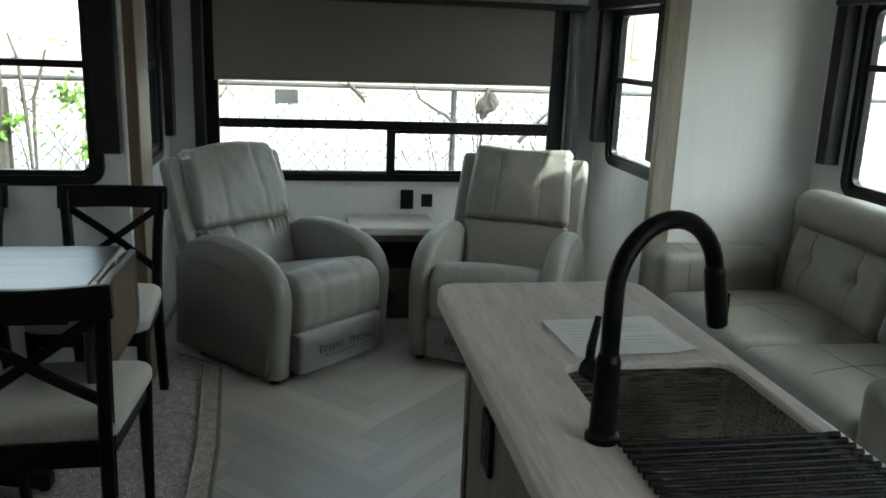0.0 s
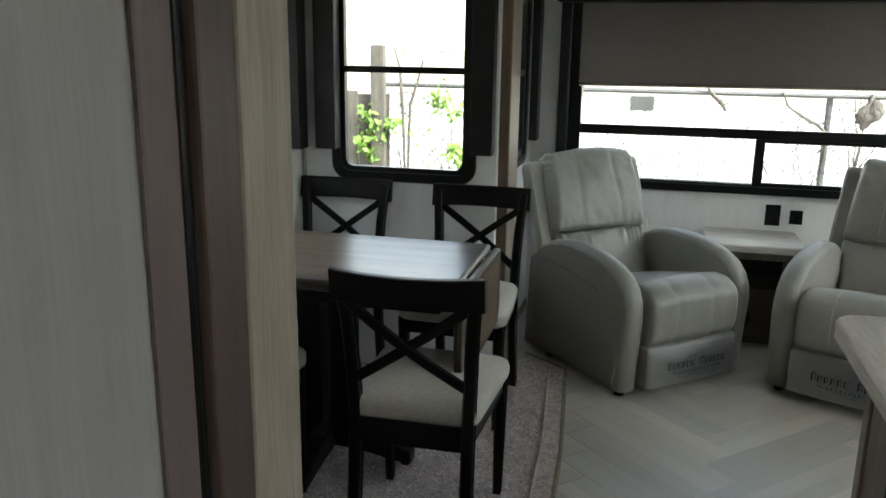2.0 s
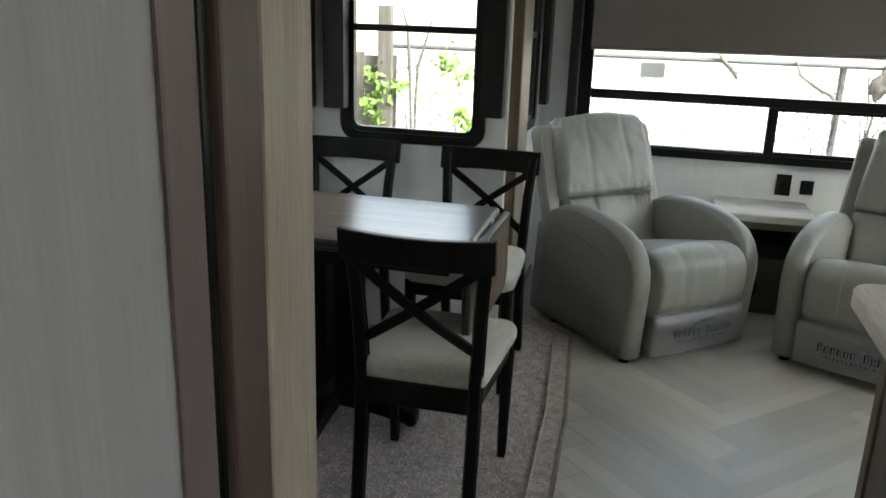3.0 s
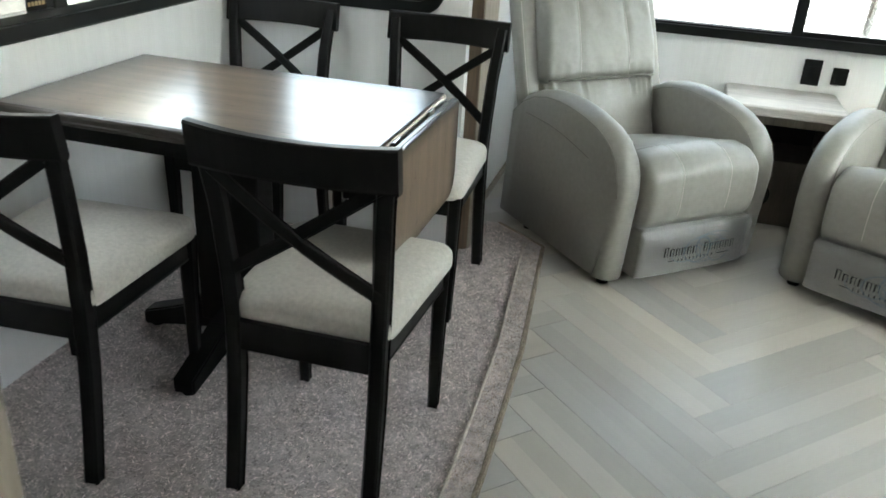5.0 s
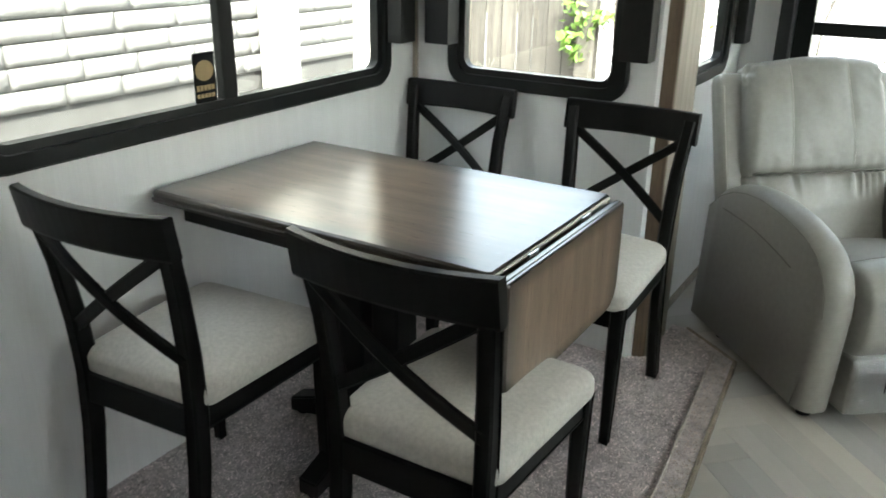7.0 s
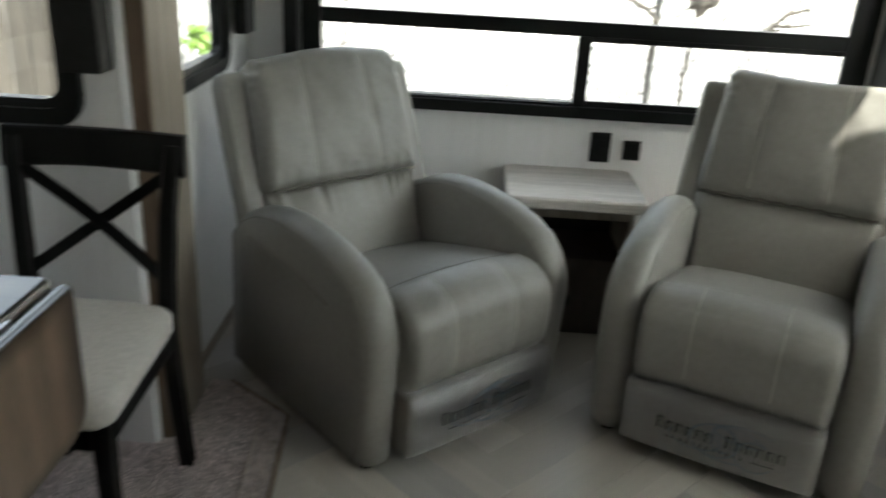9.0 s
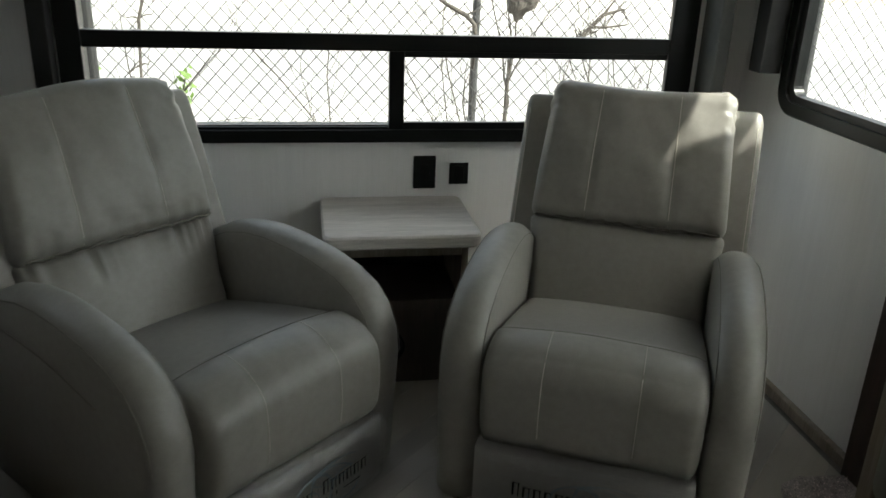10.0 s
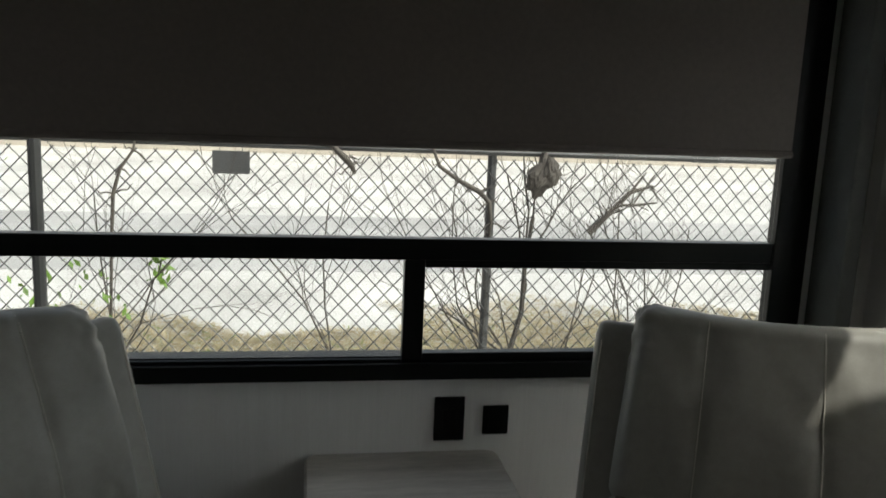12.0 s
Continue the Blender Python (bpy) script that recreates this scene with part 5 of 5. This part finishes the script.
outer = lambda q, z: [(x, y, z) for x, y in rrect(IX0 + q, IY0 + q, IX1 - q, IY1 - q, 0.055 - q, 8)]
inner = lambda q, z: [(x, y, z) for x, y in rrect(SX0 - q, SY0 - q, SX1 + q, SY1 + q, 0.035 + q, 8)]
part("slab", loft([outer(0.004, 0.868), outer(0.0, 0.872), outer(0.0, 0.902), outer(0.004, 0.908), outer(0.010, IZ), inner(0.004, IZ), inner(0.0, IZ - 0.004), inner(0.0, IZ - 0.013), inner(0.026, IZ - 0.013), inner(0.026, 0.868)], close=True), M_COUNTER, top)
sink = thing("kitchen_sink", "undermount stainless steel sink in the island", "sink")
sk = lambda q, z, r=0.016: [(x, y, z) for x, y in rrect(SX0 - 0.012 + q, SY0 - 0.012 + q, SX1 + 0.012 - q, SY1 + 0.012 - q, r, 8)]
part("basin", loft([sk(-0.01, 0.8950), sk(-0.01, 0.8965), sk(0.0, 0.8965), sk(0.003, 0.74), sk(0.008, 0.70), sk(0.025, 0.682), sk(0.14, 0.678), sk(0.14, 0.676), sk(0.02, 0.678), sk(0.001, 0.70), sk(-0.003, 0.74)], close=True), M_STEEL, sink, smooth=False)
part("basin_floor", box((SX0 + 0.10, SY0 + 0.10, 0.672), (SX1 - 0.10, SY1 - 0.10, 0.6785)), M_STEEL, sink)
part("drain", tube([(1.13, 1.05, 0.6787), (1.13, 1.05, 0.684)], 0.045, 20), M_STEEL, sink)

fx, fy = 0.948, 1.178
faucet = thing("faucet", "matte black pull-down kitchen faucet", "faucet")
part("base", loft([[(fx + r * math.cos(2 * math.pi * k / 24), fy + r * math.sin(2 * math.pi * k / 24), z) for k in range(24)] for r, z in ((0.0245, IZ), (0.0245, IZ + 0.008), (0.0195, IZ + 0.012), (0.0175, IZ + 0.12), (0.0140, IZ + 0.13))]), M_MATTE, faucet, smooth=False)
DX, DY = 0.94, 0.34
R = 0.094
pts = [(fx, fy, IZ + 0.12), (fx, fy, IZ + 0.18), (fx, fy, 1.128)]
for k in range(1, 17):
    a = math.pi * k / 16 * 0.95
    d = R * (1 - math.cos(a))
    pts.append((fx + DX * d, fy + DY * d, 1.128 + R * math.sin(a)))
part("spout", tube(pts, 0.0132, 16), M_MATTE, faucet, smooth=True)
e = Vector(pts[-1])
d1 = Vector((DX * 0.22, DY * 0.22, -1)).normalized()
part("spray_head", tube([e - d1 * 0.002, e + d1 * 0.004, e + d1 * 0.05, e + d1 * 0.09, e + d1 * 0.093], [0.0138, 0.0158, 0.0162, 0.0155, 0.013], 16), M_MATTE, faucet, smooth=False)
bt = e + d1 * 0.06 + Vector((DX, DY, 0)) * 0.016
part("button", box(bt - Vector((0.006, 0.006, 0.018)), bt + Vector((0.006, 0.006, 0.018)), 0.002), M_PLASTIC, faucet)
part("handle_hub", tube([(fx, fy + 0.012, IZ + 0.09), (fx - 0.012, fy + 0.046, IZ + 0.09)], [0.017, 0.017], 14), M_MATTE, faucet)
part("handle", tube([(fx - 0.012, fy + 0.042, IZ + 0.088), (fx - 0.008, fy + 0.05, IZ + 0.12), (fx + 0.002, fy + 0.056, IZ + 0.165)], [0.008, 0.007, 0.005], 10), M_MATTE, faucet)

rack = thing("sink_rack", "roll-up black rod drying rack laid across the sink", "drying rack")
for k in range(24):
    y = 1.150 - 0.0176 * k
    part("rod", tube([(0.972, y, IZ + 0.0065), (1.290, y, IZ + 0.0065)], 0.0036, 8), M_MATTE, rack)
    for x in (0.972, 1.290):
        part("end_cap", tube([(x - 0.009, y, IZ + 0.0065), (x + 0.009, y, IZ + 0.0065)], 0.0050, 8), M_PLASTIC, rack)

paper = thing("paper_sheet", "white printed paper sheet lying on the countertop", "paper")
bm = bmesh.new()
g = {}
for i in range(13):
    for k in range(9):
        u, v = i / 12, k / 8
        a = Vector((1.000, 1.678)).lerp(Vector((1.240, 1.694)), u)
        b = Vector((1.012, 1.483)).lerp(Vector((1.250, 1.492)), u)
        p = a.lerp(b, v)
        g[i, k] = bm.verts.new((p.x, p.y, IZ + 0.0012 + 0.0012 * (1 + math.sin(u * 9 + v * 4)) + 0.006 * (u * v) ** 6 + 0.0015 * noise.noise(Vector((u * 5, v * 5, 1)))))
for i in range(12):
    for k in range(8):
        bm.faces.new((g[i, k], g[i + 1, k], g[i + 1, k + 1], g[i, k + 1]))
part("sheet", bm, M_PAPER, paper, smooth=True)
bm = bmesh.new()
for k in range(9):
    y = 1.655 - k * 0.017
    add_box(bm, (1.03, y, IZ + 0.0052), (1.03 + (0.18 if k % 4 else 0.08), y + 0.0028, IZ + 0.0055))
part("print", bm, M_INKGREY, paper)

outlet = thing("island_outlet", "black outlet box on the island's side panel", "outlet")
part("cover", box((0.889, 1.606, 0.605), (0.8995, 1.684, 0.727), 0.003), M_PLASTIC, outlet)
for z in (0.628, 0.668):
    part("socket", box((0.8875, 1.628, z + 0.005), (0.8895, 1.662, z + 0.031), 0.001), M_MATTE, outlet)

sticker = thing("window_sticker", "small black and gold sticker on the window pane", "sticker")
bm = box((SL_X - 0.0075, 2.553, 0.925), (SL_X - 0.0068, 2.625, 1.05))
part("backing", bm, M_INK, sticker)
bm = bmesh.new()
lp = [[(x, 2.589 + 0.030 * math.cos(2 * math.pi * k / 20), 1.005 + 0.026 * math.sin(2 * math.pi * k / 20)) for k in range(20)] for x in (SL_X - 0.0067, SL_X - 0.0062)]
part("emblem", loft(lp), M_GOLD, sticker)
for z, h in ((0.955, 0.014), (0.937, 0.010)):
    bm = bmesh.new()
    for k in range(5):
        add_box(bm, (SL_X - 0.0067, 2.560 + k * 0.0122, z), (SL_X - 0.0062, 2.569 + k * 0.0122, z + h))
    part("lettering_bars", bm, M_GOLD, sticker)

# ---- carpeted slide-out floors ----


def prism(pts, z0, z1, inset=0.0):
    bm = bmesh.new()
    c = Vector((sum(p[0] for p in pts) / len(pts), sum(p[1] for p in pts) / len(pts)))
    lo = [bm.verts.new((x, y, z0)) for x, y in pts]
    hi = [bm.verts.new((x, y, z1)) for x, y in pts]
    bm.faces.new(lo)
    bm.faces.new(hi)
    for i in range(len(pts)):
        j = (i + 1) % len(pts)
        bm.faces.new((lo[i], lo[j], hi[j], hi[i]))
    return bm


def inside(x, y, pts):
    odd = False
    for (xa, ya), (xb, yb) in zip(pts, pts[1:] + pts[:1]):
        if (ya > y) != (yb > y) and x < (xb - xa) * (y - ya) / (yb - ya) + xa:
            odd = not odd
    return odd


def pile(name, pts, z, density, seed, material, parent, height=0.006):
    """Short carpet tufts over an outline."""
    rnd = random.Random(seed)
    x0, x1 = min(p[0] for p in pts), max(p[0] for p in pts)
    y0, y1 = min(p[1] for p in pts), max(p[1] for p in pts)
    verts, faces = [], []
    for _ in range(int(density * (x1 - x0) * (y1 - y0))):
        x, y = rnd.uniform(x0, x1), rnd.uniform(y0, y1)
        if not inside(x, y, pts):
            continue
        a, w, h = rnd.uniform(0, 6.28), rnd.uniform(0.0018, 0.0040), height * rnd.uniform(0.6, 1.15)
        sweep = 0.004 * noise.noise(Vector((x * 5, y * 5, 3)))
        dx, dy = math.cos(a) * w, math.sin(a) * w
        i = len(verts)
        tx, ty = x + rnd.gauss(0, 0.008) + sweep, y + rnd.gauss(0, 0.008) + sweep
        verts += [(x - dx, y - dy, z), (x + dx, y + dy, z), (tx, ty, z + h)]
        faces.append((i, i + 1, i + 2))
    me = bpy.data.meshes.new(name)
    me.from_pydata(verts, [], faces)
    me.materials.append(material)
    ob = new(name, me)
    ob.parent = parent
    return tagged(ob, kind="stuff")


def tuft_material(name, color, spread):
    m = bpy.data.materials.new(name)
    m.use_nodes = True
    n, l = m.node_tree.nodes, m.node_tree.links
    p, g, r = n["Principled BSDF"], n.new("ShaderNodeNewGeometry"), n.new("ShaderNodeValToRGB")
    r.color_ramp.elements[0].color = (*[c * (1 - spread) for c in color], 1)
    r.color_ramp.elements[1].color = (*[c * (1 + spread) for c in color], 1)
    l.new(g.outputs["Random Per Island"], r.inputs[0])
    l.new(r.outputs[0], p.inputs["Base Color"])
    p.inputs["Roughness"].default_value = 0.95
    return m


M_TUFT = tuft_material("carpet_tuft", (0.71, 0.63, 0.62), 0.75)
M_TUFTB = tuft_material("carpet_tuft_border", (0.44, 0.36, 0.30), 0.62)
EDGE = [(0.232, 1.42), (0.226, 2.38), (0.208, 2.94), (0.142, 3.70)]
BACK = [(-0.062, 3.858), (-0.118, 3.858), (-0.118, 3.575), (-0.171, 3.527), (-1.028, 3.527), (-1.028, 1.422)]
carpet = thing("carpet", "mauve-grey pile carpet with a bound edge in the dinette slide-out", "carpet", kind="structure")
outline = EDGE + BACK
part("backing", prism(outline, 0.0005, 0.014), M_CARPET, carpet)
field = [(x - 0.075, y) for x, y in EDGE[:3]] + [(0.066, 3.685), (-0.085, 3.80)] + BACK[1:]
band = EDGE + [(-0.062, 3.858), (-0.082, 3.81), (0.066, 3.69)] + [(x - 0.072, y) for x, y in EDGE[2::-1]]
bead = [(x - 0.071, y) for x, y in EDGE[:3]] + [(0.071, 3.69)]
part("stripe", tube([(x, y, 0.0205) for x, y in bead], 0.0045, 6), mat("pale_binding", (0.50, 0.44, 0.40), 0.9, scale=300, vary=0.2, bump=0.5), carpet, "pale woven stripe")
part("edge_binding", tube([(x, y, 0.010) for x, y in EDGE + [(-0.062, 3.858)]], 0.009, 6), M_CARPETB, carpet, "brown bound edge")
pile("pile", field, 0.012, 42000, 1, M_TUFT, carpet)
pile("border_pile", band, 0.011, 42000, 2, M_TUFTB, carpet, 0.006)
scarpet = thing("carpet", "mauve-grey pile carpet under the sofa slide-out", "carpet", kind="structure")
sout = [(1.90, 1.245), (SR_X - 0.002, 1.245), (SR_X - 0.002, 3.575), (2.1385, 3.575), (2.1385, 3.548), (2.038, 3.548), (2.038, 3.602), (2.093, 3.604), (2.093, 3.712), (1.965, 3.722), (1.905, 3.70), (1.875, 3.64)]
part("backing", prism(sout, 0.0005, 0.014), M_CARPET, scarpet)
pile("pile", [(1.902, 1.3), (2.03, 1.3), (2.03, 3.60), (2.085, 3.61), (2.085, 3.705), (1.968, 3.715), (1.91, 3.692), (1.88, 3.636)], 0.012, 30000, 3, M_TUFT, scarpet)

# ---- herringbone floor planks ----


def clip(poly, x0, y0, x1, y1):
    for ax, lim, keep in ((0, x0, 1), (0, x1, -1), (1, y0, 1), (1, y1, -1)):
        out = []
        for a, b in zip(poly, poly[1:] + poly[:1]):
            ia, ib = keep * (a[ax] - lim) >= 0, keep * (b[ax] - lim) >= 0
            if ia:
                out.append(a)
            if ia != ib:
                t = (lim - a[ax]) / (b[ax] - a[ax])
                out.append(tuple(p + (q - p) * t for p, q in zip(a, b)))
        poly = out
        if not poly:
            break
    return poly


PW, PN = 0.1425, 5
W2 = PW / math.sqrt(2)
X0, Y0 = 0.309 - PN * W2, 3.20 - 7 * W2
GAP = 0.0004


def plank_mesh(poly):
    bm = bmesh.new()
    cx, cy = sum(p[0] for p in poly) / len(poly), sum(p[1] for p in poly) / len(poly)
    b = 0.0008
    tops = []
    for x, y in poly:
        d = Vector((cx - x, cy - y)).normalized() * b
        tops.append((x + d.x, y + d.y))
    lo = [bm.verts.new((x, y, -0.0045)) for x, y in poly]
    mid = [bm.verts.new((x, y, -0.0008)) for x, y in poly]
    hi = [bm.verts.new((x, y, 0.0)) for x, y in tops]
    m = len(poly)
    for i in range(m):
        j = (i + 1) % m
        bm.faces.new((lo[i], lo[j], mid[j], mid[i]))
        bm.faces.new((mid[i], mid[j], hi[j], hi[i]))
    bm.faces.new(hi)
    bm.faces.new(lo[::-1])
    bmesh.ops.recalc_face_normals(bm, faces=bm.faces)
    me = bpy.data.meshes.new("plank")
    bm.to_mesh(me)
    bm.free()
    me.materials.append(M_PLANK)
    return me


FULL = plank_mesh([(GAP, GAP), (PN * PW - GAP, GAP), (PN * PW - GAP, PW - GAP), (GAP, PW - GAP)])
ROOM = (LEFT + 0.0005, FRONT + 0.0005, 2.10, REAR - 0.0005)
C45 = math.sqrt(0.5)
for strip in range(-2, 4):
    for k in range(-45, 45):
        for turn in (0, 1):
            a, b = k + 2 * PN * strip, k
            if turn:
                a, b = a + PN + 1, b + 1 - PN
            ox, oy = X0 + (a - b) * W2, Y0 + (a + b) * W2
            ang = 45 + 90 * turn
            m = pose(ox, oy, 0, 0, 0, ang)
            c, s = math.cos(radians(ang)), math.sin(radians(ang))
            poly = [(ox + c * u - s * v, oy + s * u + c * v) for u, v in ((GAP, GAP), (PN * PW - GAP, GAP), (PN * PW - GAP, PW - GAP), (GAP, PW - GAP))]
            cut = clip(poly, *ROOM)
            if len(cut) < 3:
                continue
            area = abs(sum(p[0] * q[1] - q[0] * p[1] for p, q in zip(cut, cut[1:] + cut[:1]))) / 2
            if area < 1e-4:
                continue
            if area > PN * PW * PW * 0.97:
                me = FULL
            else:
                me = plank_mesh([((x - ox) * c + (y - oy) * s, -(x - ox) * s + (y - oy) * c) for x, y in cut])
            ob = new("plank", me)
            ob.parent = floor
            ob.matrix_basis = m
